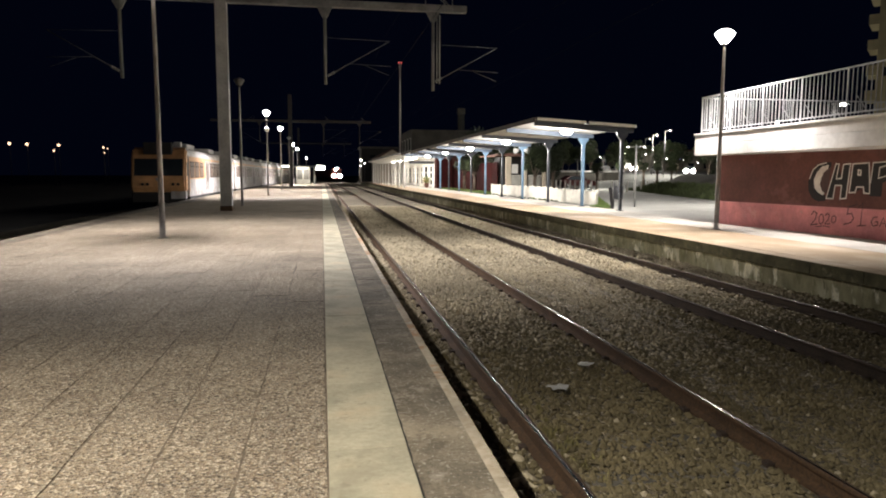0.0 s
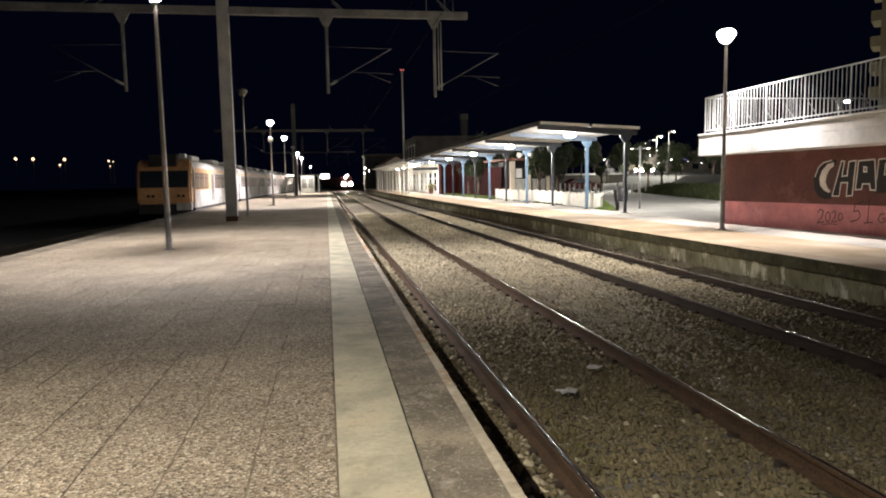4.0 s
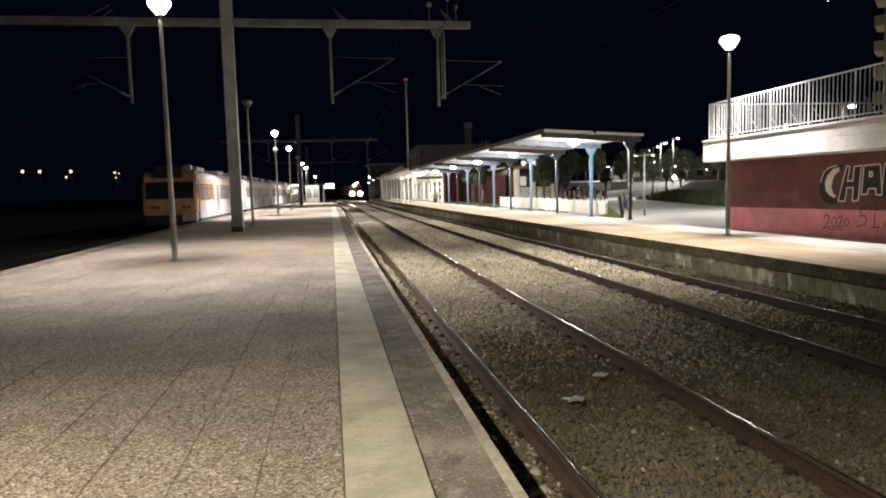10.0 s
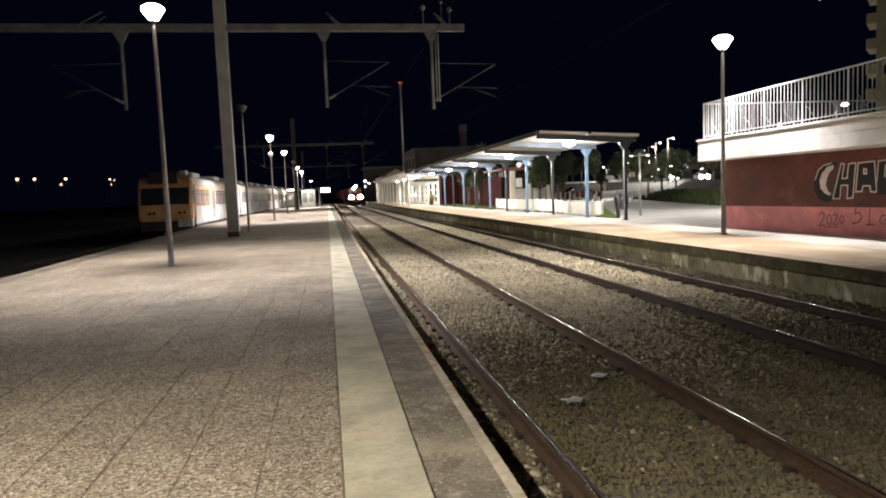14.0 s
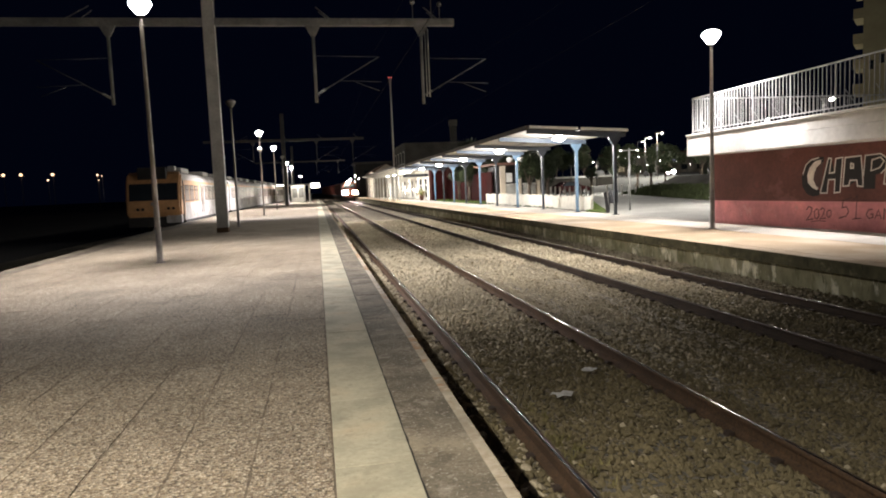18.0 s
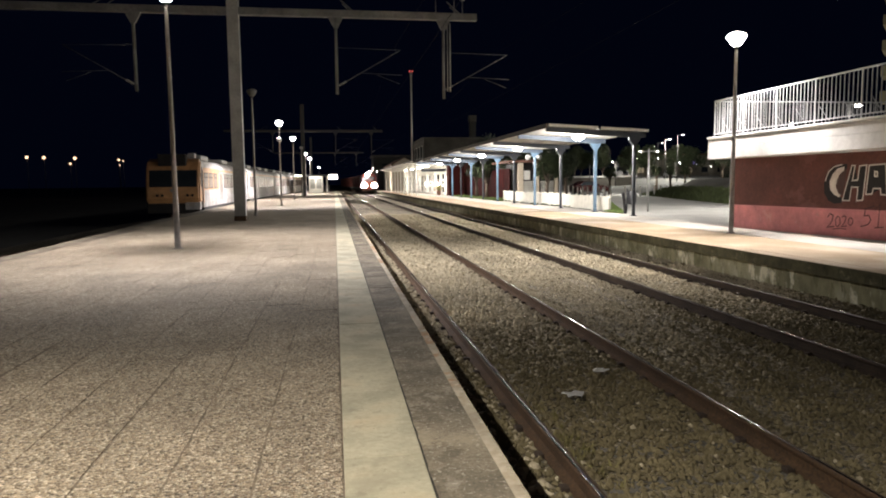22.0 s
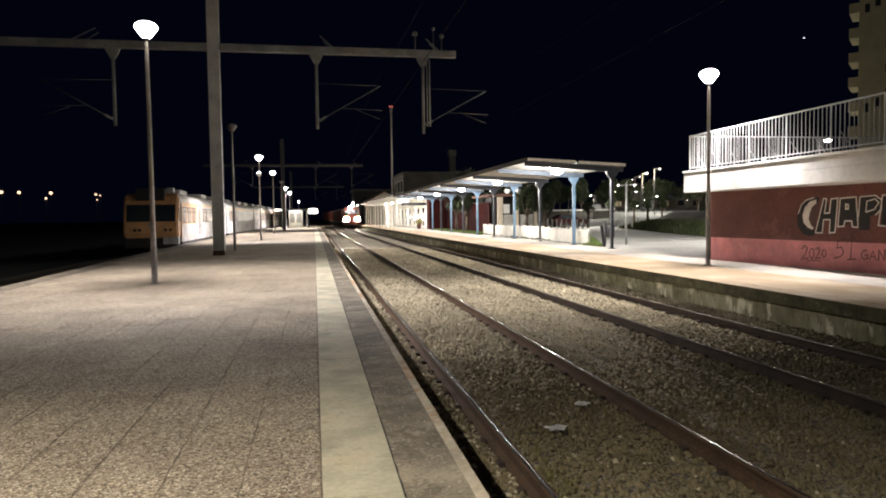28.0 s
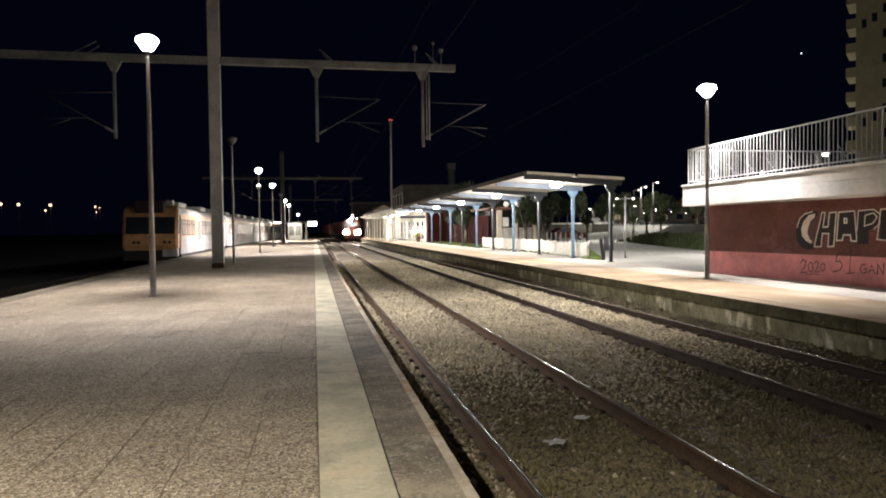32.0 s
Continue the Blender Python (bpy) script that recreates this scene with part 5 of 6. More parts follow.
# ---- parked railcar on the siding ----
def railcar():
    L, W0, W1 = 23.0, -1.72, 1.50
    base = None
    for c in range(4):
        yc = 43.0 + c * 23.4
        xc = SIDING + (west(yc + 11) - west(43))
        ang = -math.degrees(math.atan2(west(yc + 22) - west(yc), 22))
        ob = thing("railcar", pose(xc + (west(yc) - west(yc + 11)), yc, RAIL_Z, 0, 0, ang),
                   "orange-fronted white diesel railcar standing at the platform" if c == 0 else "white diesel railcar coach standing at the platform", "train", "coupled railcars")
        prof = [(W0 + 0.03, 0.66), (W1 - 0.03, 0.66), (W1 + 0.0, 2.9), (W1 - 0.10, 3.30), (W1 - 0.35, 3.52), (W1 - 0.8, 3.62), (W0 + 0.8, 3.62), (W0 + 0.35, 3.52), (W0 + 0.10, 3.30), (W0, 2.9)]
        bm = bmesh.new()
        prism(bm, prof, 0.9 if c == 0 else 0.0, L)
        part("body", bm, M_TWHITE, ob)
        bm = bmesh.new()
        prism(bm, [(W0 + 0.36, 3.525), (W1 - 0.36, 3.525), (W1 - 0.8, 3.66), (W0 + 0.8, 3.66)], 1.0, L)
        part("roof", bm, M_TGREY, ob, "grey ribbed roof")
        part("skirt", bbox(W0 + 0.04, W1 - 0.04, 1.2, L - 0.3, 0.42, 0.66, 0.03), M_TDARK, ob)
        for yb in (3.2, 19.0):
            bg = part("bogie", bbox(-1.1, 1.1, yb - 1.5, yb + 1.5, 0.35, 0.6, 0.05), M_TDARK, ob)
            for yw in (-1.0, 1.0):
                for xw in (-0.86, 0.86):
                    bm = bmesh.new()
                    tube(bm, (xw - 0.06, yb + yw, 0.42), (xw + 0.06, yb + yw, 0.42), 0.42, n=20)
                    part("wheel", bm, M_RUST, bg)
        if c == 0:
            # raked orange cab front
            bm = bmesh.new()
            side = [(0.9, 0.95), (0.12, 0.95), (0.0, 1.25), (0.05, 1.95), (0.30, 3.0), (0.55, 3.45), (0.9, 3.62)]
            A = [bm.verts.new((W0 + 0.06, y, z)) for y, z in side]
            B = [bm.verts.new((W1 - 0.06, y, z)) for y, z in side]
            for i in range(len(side)):
                j = (i + 1) % len(side)
                bm.faces.new((A[i], A[j], B[j], B[i]))
            bm.faces.new(A)
            bm.faces.new(B[::-1])
            bmesh.ops.recalc_face_normals(bm, faces=list(bm.faces))
            bmesh.ops.bevel(bm, geom=[e for e in bm.edges if abs(e.verts[0].co.x - e.verts[1].co.x) < 0.01], offset=0.10, segments=3, affect="EDGES")
            fr = part("cab_front", bm, M_ORANGE, ob, "orange cab front")
            for x0, x1 in ((-1.46, -0.12), (-0.06, 1.27)):
                bm = bmesh.new()
                pts = [(x0, 0.045, 1.92), (x1, 0.045, 1.92), (x1, 0.275, 2.93), (x0, 0.275, 2.93)]
                v = [bm.verts.new((x, y - 0.012, z)) for x, y, z in pts] + [bm.verts.new((x, y + 0.06, z)) for x, y, z in pts]
                for q in ((0, 1, 2, 3), (7, 6, 5, 4), (0, 4, 5, 1), (1, 5, 6, 2), (2, 6, 7, 3), (3, 7, 4, 0)):
                    bm.faces.new([v[k] for k in q])
                part("windscreen", bm, M_GLASS, fr)
            part("destination_box", bbox(-0.95, 0.66, 0.22, 0.7, 3.18, 3.90, 0.05), M_TDARK, fr, "black destination box")
            part("roof_horn", bbox(0.72, 1.15, 0.45, 0.95, 3.66, 3.95, 0.08), M_TGREY, fr)
            part("plough", bbox(W0 + 0.10, W1 - 0.10, 0.10, 0.5, 0.35, 0.93, 0.05), M_TDARK, fr)
            part("step_plate", bbox(0.55, W1 - 0.06, 0.05, 0.45, 0.55, 1.0, 0.05), M_TWHITE, fr, "dirty white corner plate")
            for x in (-1.0, -0.72, 0.72, 1.0):
                bm = bmesh.new()
                tube(bm, (x, 0.03, 1.42), (x, -0.03, 1.42), 0.085, n=14)
                part("buffer_lamp", bm, M_TDARK, fr)
            bm = bmesh.new()
            tube(bm, (-0.16, 0.02, 1.72), (-0.16, -0.015, 1.72), 0.11, n=16)
            tube(bm, (0.06, 0.02, 1.72), (0.06, -0.015, 1.72), 0.11, n=16)
            part("emblem", bm, M_TGREY, fr, "two dark round marks")
            part("side_panel", bbox(W1 - 0.004, W1 + 0.004, 0.92, 6.9, 1.72, 3.1, 0), M_ORANGE, ob, "orange window band")
            part("side_panel", bbox(W1 - 0.004, W1 + 0.004, 0.92, 1.12, 0.97, 1.715, 0), M_ORANGE, ob, "orange cab corner")
            part("stripe", bbox(W1 - 0.003, W1 + 0.004, 6.92, L, 2.92, 3.08, 0), M_ORANGE, ob, "orange stripe")
            cw = part("window", bbox(W1 - 0.066, W1 - 0.05, 0.42, 0.86, 1.92, 2.74, 0.003), M_TDARK, ob, "narrow cab side window")
            part("pane", bbox(W1 - 0.05, W1 - 0.046, 0.47, 0.81, 1.97, 2.69, 0), M_TGLASS, cw)
        else:
            part("stripe", bbox(W1 - 0.003, W1 + 0.004, 0, L, 2.92, 3.08, 0), M_ORANGE, ob, "orange stripe")
        for y in (1.15, 2.9, 4.65, 9.0, 10.75, 12.5, 16.6, 18.35, 20.1):
            wn = part("window", bbox(W1 - 0.005, W1 + 0.012, y, y + 1.5, 1.80, 2.80, 0.004), M_TDARK, ob, "black rubber window surround")
            part("pane", bbox(W1 + 0.012, W1 + 0.015, y + 0.05, y + 1.45, 1.85, 2.48, 0), M_TGLASS, wn)
            part("vent_pane", bbox(W1 + 0.012, W1 + 0.016, y + 0.05, y + 1.45, 2.53, 2.75, 0), M_TGLASS, wn)
        for y in (7.2, 14.8):
            d = part("door", bbox(W1 - 0.005, W1 + 0.012, y, y + 1.3, 0.98, 2.88, 0.004), M_TGREY, ob, "grey folding door")
            for k in range(2):
                part("pane", bbox(W1 + 0.012, W1 + 0.016, y + 0.10 + 0.6 * k, y + 0.58 + 0.6 * k, 1.5, 2.76, 0), M_TGLASS, d)
        for yb in (3.4, 12.0, 18.0):
            part("roof_unit", bbox(-0.6, 1.0, yb, yb + 2.6, 3.60, 3.95, 0.14), M_TGREY, ob)


railcar()


# ---- arriving freight train ----
def wheelset(parent, y, r=0.5):
    for x in (-0.86, 0.86):
        bm = bmesh.new()
        tube(bm, (x - 0.06, y, r), (x + 0.06, y, r), r, n=18)
        part("wheel", bm, M_RUST, parent)


def locomotive():
    ob = thing("locomotive", pose(6.645, 121, RAIL_Z), "dark red locomotive with bright headlights arriving on the far track", "locomotive")
    part("frame", bbox(-1.4, 1.4, 0.3, 17.0, 0.95, 1.35, 0.04), M_TDARK, ob)
    part("nose", bbox(-1.40, 1.40, 0.35, 2.6, 1.35, 2.55, 0.10), M_LOCO, ob)
    bm = bmesh.new()
    prism(bm, [(-1.45, 1.35), (1.45, 1.35), (1.45, 3.35), (1.1, 3.85), (-1.1, 3.85), (-1.45, 3.35)], 1.9, 5.0)
    cab = part("cab", bm, M_LOCO, ob)
    for x0 in (-1.2, 0.1):
        part("windscreen", bbox(x0, x0 + 1.1, 1.87, 1.9, 2.65, 3.4, 0.01), M_GLASS, cab)
    part("hood", bbox(-1.15, 1.15, 5.0, 16.8, 1.35, 3.6, 0.12), M_LOCO, ob)
    part("buffer_beam", bbox(-1.45, 1.45, 0.1, 0.35, 0.75, 1.35, 0.03), M_WAGON, ob)
    for x in (-1.0, 1.0):
        bm = bmesh.new()
        tube(bm, (x, -0.25, 1.05), (x, 0.1, 1.05), 0.09, n=12)
        tube(bm, (x, -0.33, 1.05), (x, -0.25, 1.05), 0.24, n=18)
        part("buffer", bm, M_TDARK, ob)
        bm = bmesh.new()
        # Disc wider than the lamp itself: its glare is put into the size.
        tube(bm, (x, 0.35, 1.58), (x, 0.27, 1.58), 0.50, n=20)
        part("headlight", bm, M_HEAD, ob, "round headlight, disc enlarged for glare")
    for x, z in ((-0.28, 3.72), (0.22, 4.25)):
        bm = bmesh.new()
        tube(bm, (x, 1.9, z), (x, 1.80, z), 0.25 if x < 0 else 0.16, n=18)
        part("top_light", bm, M_HEAD, cab, "dazzling roof headlight")
    for yb in (3.5, 13.5):
        bg = part("bogie", bbox(-1.15, 1.15, yb - 1.7, yb + 1.7, 0.45, 0.8, 0.05), M_TDARK, ob)
        for d in (-1.1, 1.1):
            wheelset(bg, yb + d)
    return ob


def wagon():
    ob = thing("freight_wagon", pose(6.6, 150, RAIL_Z), "brown-red boxy freight wagon behind the locomotive", "wagon", "freight wagons")
    part("frame", bbox(-1.4, 1.4, 0.2, 13.8, 0.9, 1.2, 0.03), M_TDARK, ob)
    part("body", bbox(-1.42, 1.42, 0.4, 13.6, 1.2, 3.7, 0.05), M_WAGON, ob)
    for i in range(9):
        part("rib", bbox(-1.47, -1.42, 0.8 + 1.5 * i, 0.95 + 1.5 * i, 1.25, 3.6, 0), M_WAGON, ob)
    for yb in (2.2, 11.8):
        bg = part("bogie", bbox(-1.1, 1.1, yb - 1.2, yb + 1.2, 0.45, 0.75, 0.04), M_TDARK, ob)
        for d in (-0.9, 0.9):
            wheelset(bg, yb + d, 0.46)
    return ob


LOCO = locomotive()
WAGONS = [wagon()]
for i in range(5):
    WAGONS.append(copy_thing(WAGONS[0], pose(6.5, 165 + 14.4 * i, RAIL_Z)))


# ---- trees and planting ----
def leaf_cloud(name, seed, cx, cz, rx, rz, n, size):
    rnd = random.Random(seed)
    blobs = [(Vector((rnd.gauss(0, rx * 0.45), rnd.gauss(0, rx * 0.45), cz + rnd.uniform(-rz, rz) * 0.7)), rnd.uniform(0.35, 0.6) * rx) for _ in range(14)]
    vs, fs = [], []
    for _ in range(n):
        c, r = rnd.choice(blobs)
        d = Vector((rnd.gauss(0, 1), rnd.gauss(0, 1), rnd.gauss(0, 0.8))).normalized() * r * rnd.random() ** 0.4
        p = c + d
        u = Vector((rnd.gauss(0, 1), rnd.gauss(0, 1), rnd.gauss(0, 1))).normalized()
        w = u.orthogonal().normalized()
        s = size * rnd.uniform(0.6, 1.3)
        k = len(vs)
        vs += [p - u * s, p + w * s * 0.45, p + u * s, p - w * s * 0.45]
        fs.append((k, k + 1, k + 2, k + 3))
    me = bpy.data.meshes.new(name)
    me.from_pydata(vs, [], fs)
    me.materials.append(M_LEAF)
    return me


def tree(seed, trunk_h, cz, rx, rz, n=3200, size=0.13, label="dark leafy tree behind the platform", palm=False):
    ob = thing("tree", pose(0, 0, 0), label, "tree", "trees")
    rnd = random.Random(seed)
    bm = bmesh.new()
    tube(bm, (0, 0, -0.05), (0.05, 0.03, trunk_h), 0.16, 0.10, 10)
    for i in range(7):
        a = 6.28 * i / 7 + rnd.uniform(-.3, .3)
        tube(bm, (0.05, 0.03, trunk_h * rnd.uniform(0.7, 1.0)), (math.cos(a) * rx * 0.6, math.sin(a) * rx * 0.6, cz + rnd.uniform(-.3, .6) * rz), 0.06, 0.02, 7)
    part("trunk", bm, M_BARK, ob)
    o = new("crown", leaf_cloud("crown", seed, 0, cz, rx, rz, n, size))
    o.parent = ob
    return ob


T1 = tree(1, 1.7, 2.55, 0.95, 0.95, 4200, 0.10)
T1.matrix_basis = pose(15.55, 49.0, 0)
copy_thing(T1, pose(17.45, 50.2, 0.1, 0, 0, 130))
T4 = tree(9, 1.5, 2.65, 0.8, 0.8, 3000, 0.10, "small leafy tree in front of the red fence")
T4.matrix_basis = pose(13.65, 61.0, 0)
copy_thing(T4, pose(13.7, 65.5, 0.1, 0, 0, 75))
T2 = tree(2, 1.6, 2.6, 1.9, 1.3)
T2.matrix_basis = pose(18.0, 58.0, 0)
T3 = tree(3, 2.6, 4.2, 2.4, 1.7)
T3.matrix_basis = pose(15.4, 67.0, 0)
for src, (x, y, s) in ((T2, (18.4, 64.0, 80)), (T3, (16.5, 70.0, 150)), (T3, (18.5, 68.0, 10)),
                       (T2, (16.6, 60.0, 120))):
    copy_thing(src, pose(x, y, 0, 0, 0, s))
for x, y, z, s in ((44.5, 68.0, 0.2, 170), (48.0, 72.0, 0.3, 250)):
    copy_thing(T2, pose(x, y, z - 0.3, 0, 0, s))
T5 = tree(13, 1.4, 2.2, 0.5, 0.55, 1500, 0.09, "young slim street tree beside the forecourt path")
T5.matrix_basis = pose(25.9, 62.0, 0)
for x, y, s in ((34.1, 75.0, 40), (39.1, 75.5, 100), (41.2, 76.0, 160), (36.6, 74.0, 220)):
    copy_thing(T5, pose(x, y, 0.35, 0, 0, s))
F1 = tree(7, 2.4, 5.0, 2.6, 2.2, 2200, 0.22, "dark street tree beside the car park")
F1.matrix_basis = pose(52.0, 128.0, 1.2)
for k, (x, y, s) in enumerate(((57, 126, 30), (62, 130, 80), (67, 127, 130), (72, 131, 190), (77, 128, 240), (47, 130, 20), (82, 130, 75), (66, 96, 140),
                               (63, 104, 200), (52, 140, 260), (42, 132, 310), (37, 134, 33), (70, 101, 99), (64, 88, 12), (69, 91, 51), (74, 94, 160))):
    copy_thing(F1, pose(x, y, 1.2, 0, 0, s))


# ---- street furniture, car park and distance ----
def street_lamp(x, y, h, side=1, double=False, lit=M_STREET, z=0.0, wide=0.09):
    ob = thing("street_lamp", pose(x, y, z), "tall lit street lamp on a grey pole", "street lamp", "street lamps")
    bm = bmesh.new()
    tube(bm, (0, 0, -0.3), (0, 0, h), 0.06, 0.04, 10)
    for s in ((-1, 1) if double else (side,)):
        tube(bm, (0, 0, h - 0.1), (s * 0.9, 0, h + 0.02), 0.04, 0.035, 8)
    part("pole", bm, M_CANT, ob)
    for s in ((-1, 1) if double else (side,)):
        hd = part("head", bbox(s * 0.9 - 0.26, s * 0.9 + 0.26, -0.13, 0.13, h - 0.0, h + 0.09, 0.03), M_DARKM, ob)
        g = part("lens", bbox(s * 0.9 - wide, s * 0.9 + wide, -wide - 0.02, wide - 0.02, h - 0.01 - wide, h - 0.004, 0.03), lit, hd, "glowing lens")
        g.visible_shadow = False
    return ob


for (x, y, h) in ((53.36, 101, 8.55), (56.88, 112, 8.55), (60.98, 123, 8.55), (65.25, 135, 8.55)):
    street_lamp(x, y, h, wide=0.065)
street_lamp(41.1, 50.0, 7.4, wide=0.2)
street_lamp(61.5, 131, 6.0, -1)
street_lamp(45.2, 105, 4.5, -1)
# lamps and lit signs in the distance
for (az, el, y) in ((0.474, 0.032, 130), (0.497, 0.034, 124), (0.533, 0.027, 118), (0.548, 0.038, 160), (0.512, 0.022, 150), (0.56, 0.024, 165), (0.585, 0.021, 170), (0.54, 0.012, 175), (0.50, 0.012, 160), (0.508, 0.041, 165), (0.5176, 0.037, 170)):
    street_lamp(az * y - 0.9, y, 1.46 + el * y, 1)
fb = thing("far_shop", pose(78.0, 172.0, 2.6), "far pale shop front with lit windows", "building")
part("wall", bbox(0, 34, 0, 8, -0.6, 5.5, 0.05), M_PLASTER, fb)
part("roof", bbox(-0.4, 34.4, -0.4, 8.4, 5.5, 5.9, 0.05), M_TILE, fb)
for k in range(7):
    w = part("window", bbox(1.5 + 4.6 * k, 3.3 + 4.6 * k, -0.06, 0.0, 0.9, 2.3, 0.01), M_WARMW if k in (0, 2, 3) else M_GLASS, fb, "lit shop window" if k in (0, 2, 3) else "dark shop window")
part("fascia_sign", bbox(17.0, 18.6, -0.12, 0.0, 3.2, 3.6, 0.02), M_VIOLET, fb, "violet lit sign")
# car park poles
for (x, y, h) in ((37.0, 96.0, 3.9), (41.2, 96.5, 4.0)):
    bm = bmesh.new()
    tube(bm, (0, 0, 0), (0, 0, h), 0.09, 0.08, 10)
    ob = whole("flag_pole", bm, M_WSTEEL, "dark plain pole beside the car park", "pole", "plain poles")
    ob.location = (x, y, -0.02)
cp = thing("sign_pole", pose(14.55, 30.25, -0.03), "slim grey pole with a cross bar and two small lamps", "pole")
bm = bmesh.new()
tube(bm, (0, 0, 0), (0, 0, 2.95), 0.045, 0.04, 10)
tube(bm, (-0.42, 0, 2.82), (0.42, 0, 2.86), 0.02, n=8)
part("pole", bm, M_GALV, cp)
for s in (-1, 1):
    part("lamp", bbox(s * 0.42 - 0.045, s * 0.42 + 0.045, -0.03, 0.03, 2.815, 2.85, 0.008), M_SIGNL, cp)

BOL = thing("bollard", pose(23.9, 57.0, -0.03), "slim pale steel bollard along the forecourt", "bollard", "bollards")
bm = bmesh.new()
lathe(bm, [(0.075, 0), (0.075, 0.97), (0.05, 1.03), (0.01, 1.04)], n=10)
part("post", bm, M_WHITE, BOL)
for i in range(1, 12):
    copy_thing(BOL, pose(23.9 + 0.03 * i, 57.0 + 1.45 * i, -0.03))
for i in range(9):
    copy_thing(BOL, pose(24.6 + 1.15 * i, 55.5 + 1.0 * i, -0.03))

# litter bin and board at the platform end
bn = thing("litter_bin", pose(13.9, 30.6, -0.01), "dark litter bin on a post", "bin")
bm = bmesh.new()
lathe(bm, [(0.17, 0.35), (0.2, 0.4), (0.22, 0.95), (0.20, 0.98)], n=16)
part("bin", bm, M_DARKM, bn)
bm = bmesh.new()
tube(bm, (-0.24, 0, 0), (-0.24, 0, 1.1), 0.03, n=8)
tube(bm, (-0.24, 0, 0.7), (-0.1, 0, 0.7), 0.02, n=8)
part("post", bm, M_DARKM, bn)
bo = thing("leaning_board", pose(12.75, 28.7, 0, 0, -8, 0), "narrow dark leaning board beside the canopy post", "board")
part("panel", bbox(-0.07, 0.07, -0.03, 0.03, 0.0, 0.95, 0.01), M_DARKM, bo)


def car(name, x, y, z, ang, paint, lights, label):
    ob = thing(name, pose(x, y, z, 0, 0, ang), label, "car", "cars")
    bm = bmesh.new()
    side = [(-2.1, 0.28), (2.1, 0.28), (2.18, 0.62), (1.95, 0.86), (1.0, 0.98), (0.35, 1.44), (-1.05, 1.48), (-1.85, 1.02), (-2.12, 0.92)]
    prism(bm, side, -0.84, 0.84, "y")
    bmesh.ops.bevel(bm, geom=[e for e in bm.edges], offset=0.07, segments=2, affect="EDGES")
    part("body", bm, paint, ob)
    for s in (-1, 1):
        bm = bmesh.new()
        prism(bm, [(-1.5, 1.0), (0.75, 1.0), (0.3, 1.36), (-1.0, 1.40)], s * 0.80, s * 0.848, "y")
        part("side_window", bm, M_GLASS, ob)
        for xw in (-1.3, 1.35):
            bm = bmesh.new()
            tube(bm, (xw, s * 0.66, 0.31), (xw, s * 0.86, 0.31), 0.31, n=18)
            wl = part("wheel", bm, M_TYRE, ob)
            bm = bmesh.new()
            tube(bm, (xw, s * 0.85, 0.31), (xw, s * 0.875, 0.31), 0.19, n=14)
            part("rim", bm, M_GALV, wl)
        bm = bmesh.new()
        # Lit headlights are oversized so that the discs include their glare.
        tube(bm, (2.06, s * 0.6, 0.68), (2.17, s * 0.6, 0.68), 0.34 if lights else 0.10, n=14)
        part("headlight", bm, M_CARL if lights else M_GALV, ob)
        part("tail_light", bbox(-2.14, -2.05, s * 0.65 - 0.1, s * 0.65 + 0.1, 0.75, 0.9, 0.01), M_REDW, ob)
    bm = bmesh.new()
    vs = [bm.verts.new(v) for v in ((0.93, -0.7, 1.03), (0.93, 0.7, 1.03), (0.40, 0.62, 1.42), (0.40, -0.62, 1.42))]
    vs += [bm.verts.new(v.co + Vector((-0.08, 0, -0.02))) for v in vs]
    for q in ((0, 1, 2, 3), (7, 6, 5, 4), (0, 4, 5, 1), (1, 5, 6, 2), (2, 6, 7, 3), (3, 7, 4, 0)):
        bm.faces.new([vs[k] for k in q])
    part("windscreen", bm, M_GLASS, ob)
    return ob


car("car", 29.6, 77.0, -0.01, 5, M_CARR, False, "dark red hatchback parked by the forecourt")
for x, y, a in ((50.5, 118.0, 80), (53.5, 119.0, 82), (66.0, 128.0, 75)):
    car("car", x, y, 1.60 + 0.0175 * (y - 108), a, M_CARS, False, "silver parked car under the street lamps")
CAR_A = car("car", 60, 105, 0.6, 200, M_CARS, True, "silver car driving with bright headlights")
CAR_B = car("car", 60, 125, 0.6, 200, M_CARS, True, "silver car driving with bright headlights")
CAR_C = car("car", 60, 135, 0.6, 200, M_CARS, True, "silver car driving with bright headlights")


def tower_block():
    ob = thing("apartment_tower", pose(67.7, 75.6, 0, 0, 0, -46), "tall ochre apartment block with stacked balconies", "building")
    part("wall", bbox(0, 22, 0, 16, -0.2, 42, 0.05), M_OCHRE, ob)
    for k in range(13):
        z = 3.08 * k + 1.67
        part("balcony", bbox(-1.1, 0.0, 0.3, 5.0, z, z + 1.25, 0.05), M_OCHRE, ob, "solid balcony parapet")
        spots = [(2.85, 0.8), (6.6, 0.85), (10.5, 0.85), (13.0, 0.85), (17.0, 0.85)]
        if k % 4 == 3:
            spots += [(0.62, 0.52), (1.7, 0.57)]
        elif k == 8:
            spots += [(1.7, 0.57)]
        for xx, ww in spots:
            up = z + (2.85 if xx < 2.5 else 1.35) + (0.6 if 1.5 < xx < 2.5 else 0.0)
            w = part("window", bbox(xx, xx + ww, -0.012, 0.0, up, up + 1.1, 0.004), M_GLASS, ob)
            part("sill", bbox(xx - 0.05, xx + ww + 0.05, -0.08, -0.02, up - 0.07, up - 0.004, 0), M_OCHRE, w)
    part("parapet", bbox(-0.1, 22.1, -0.1, 16.1, 42, 42.6, 0.03), M_OCHRE, ob)


tower_block()

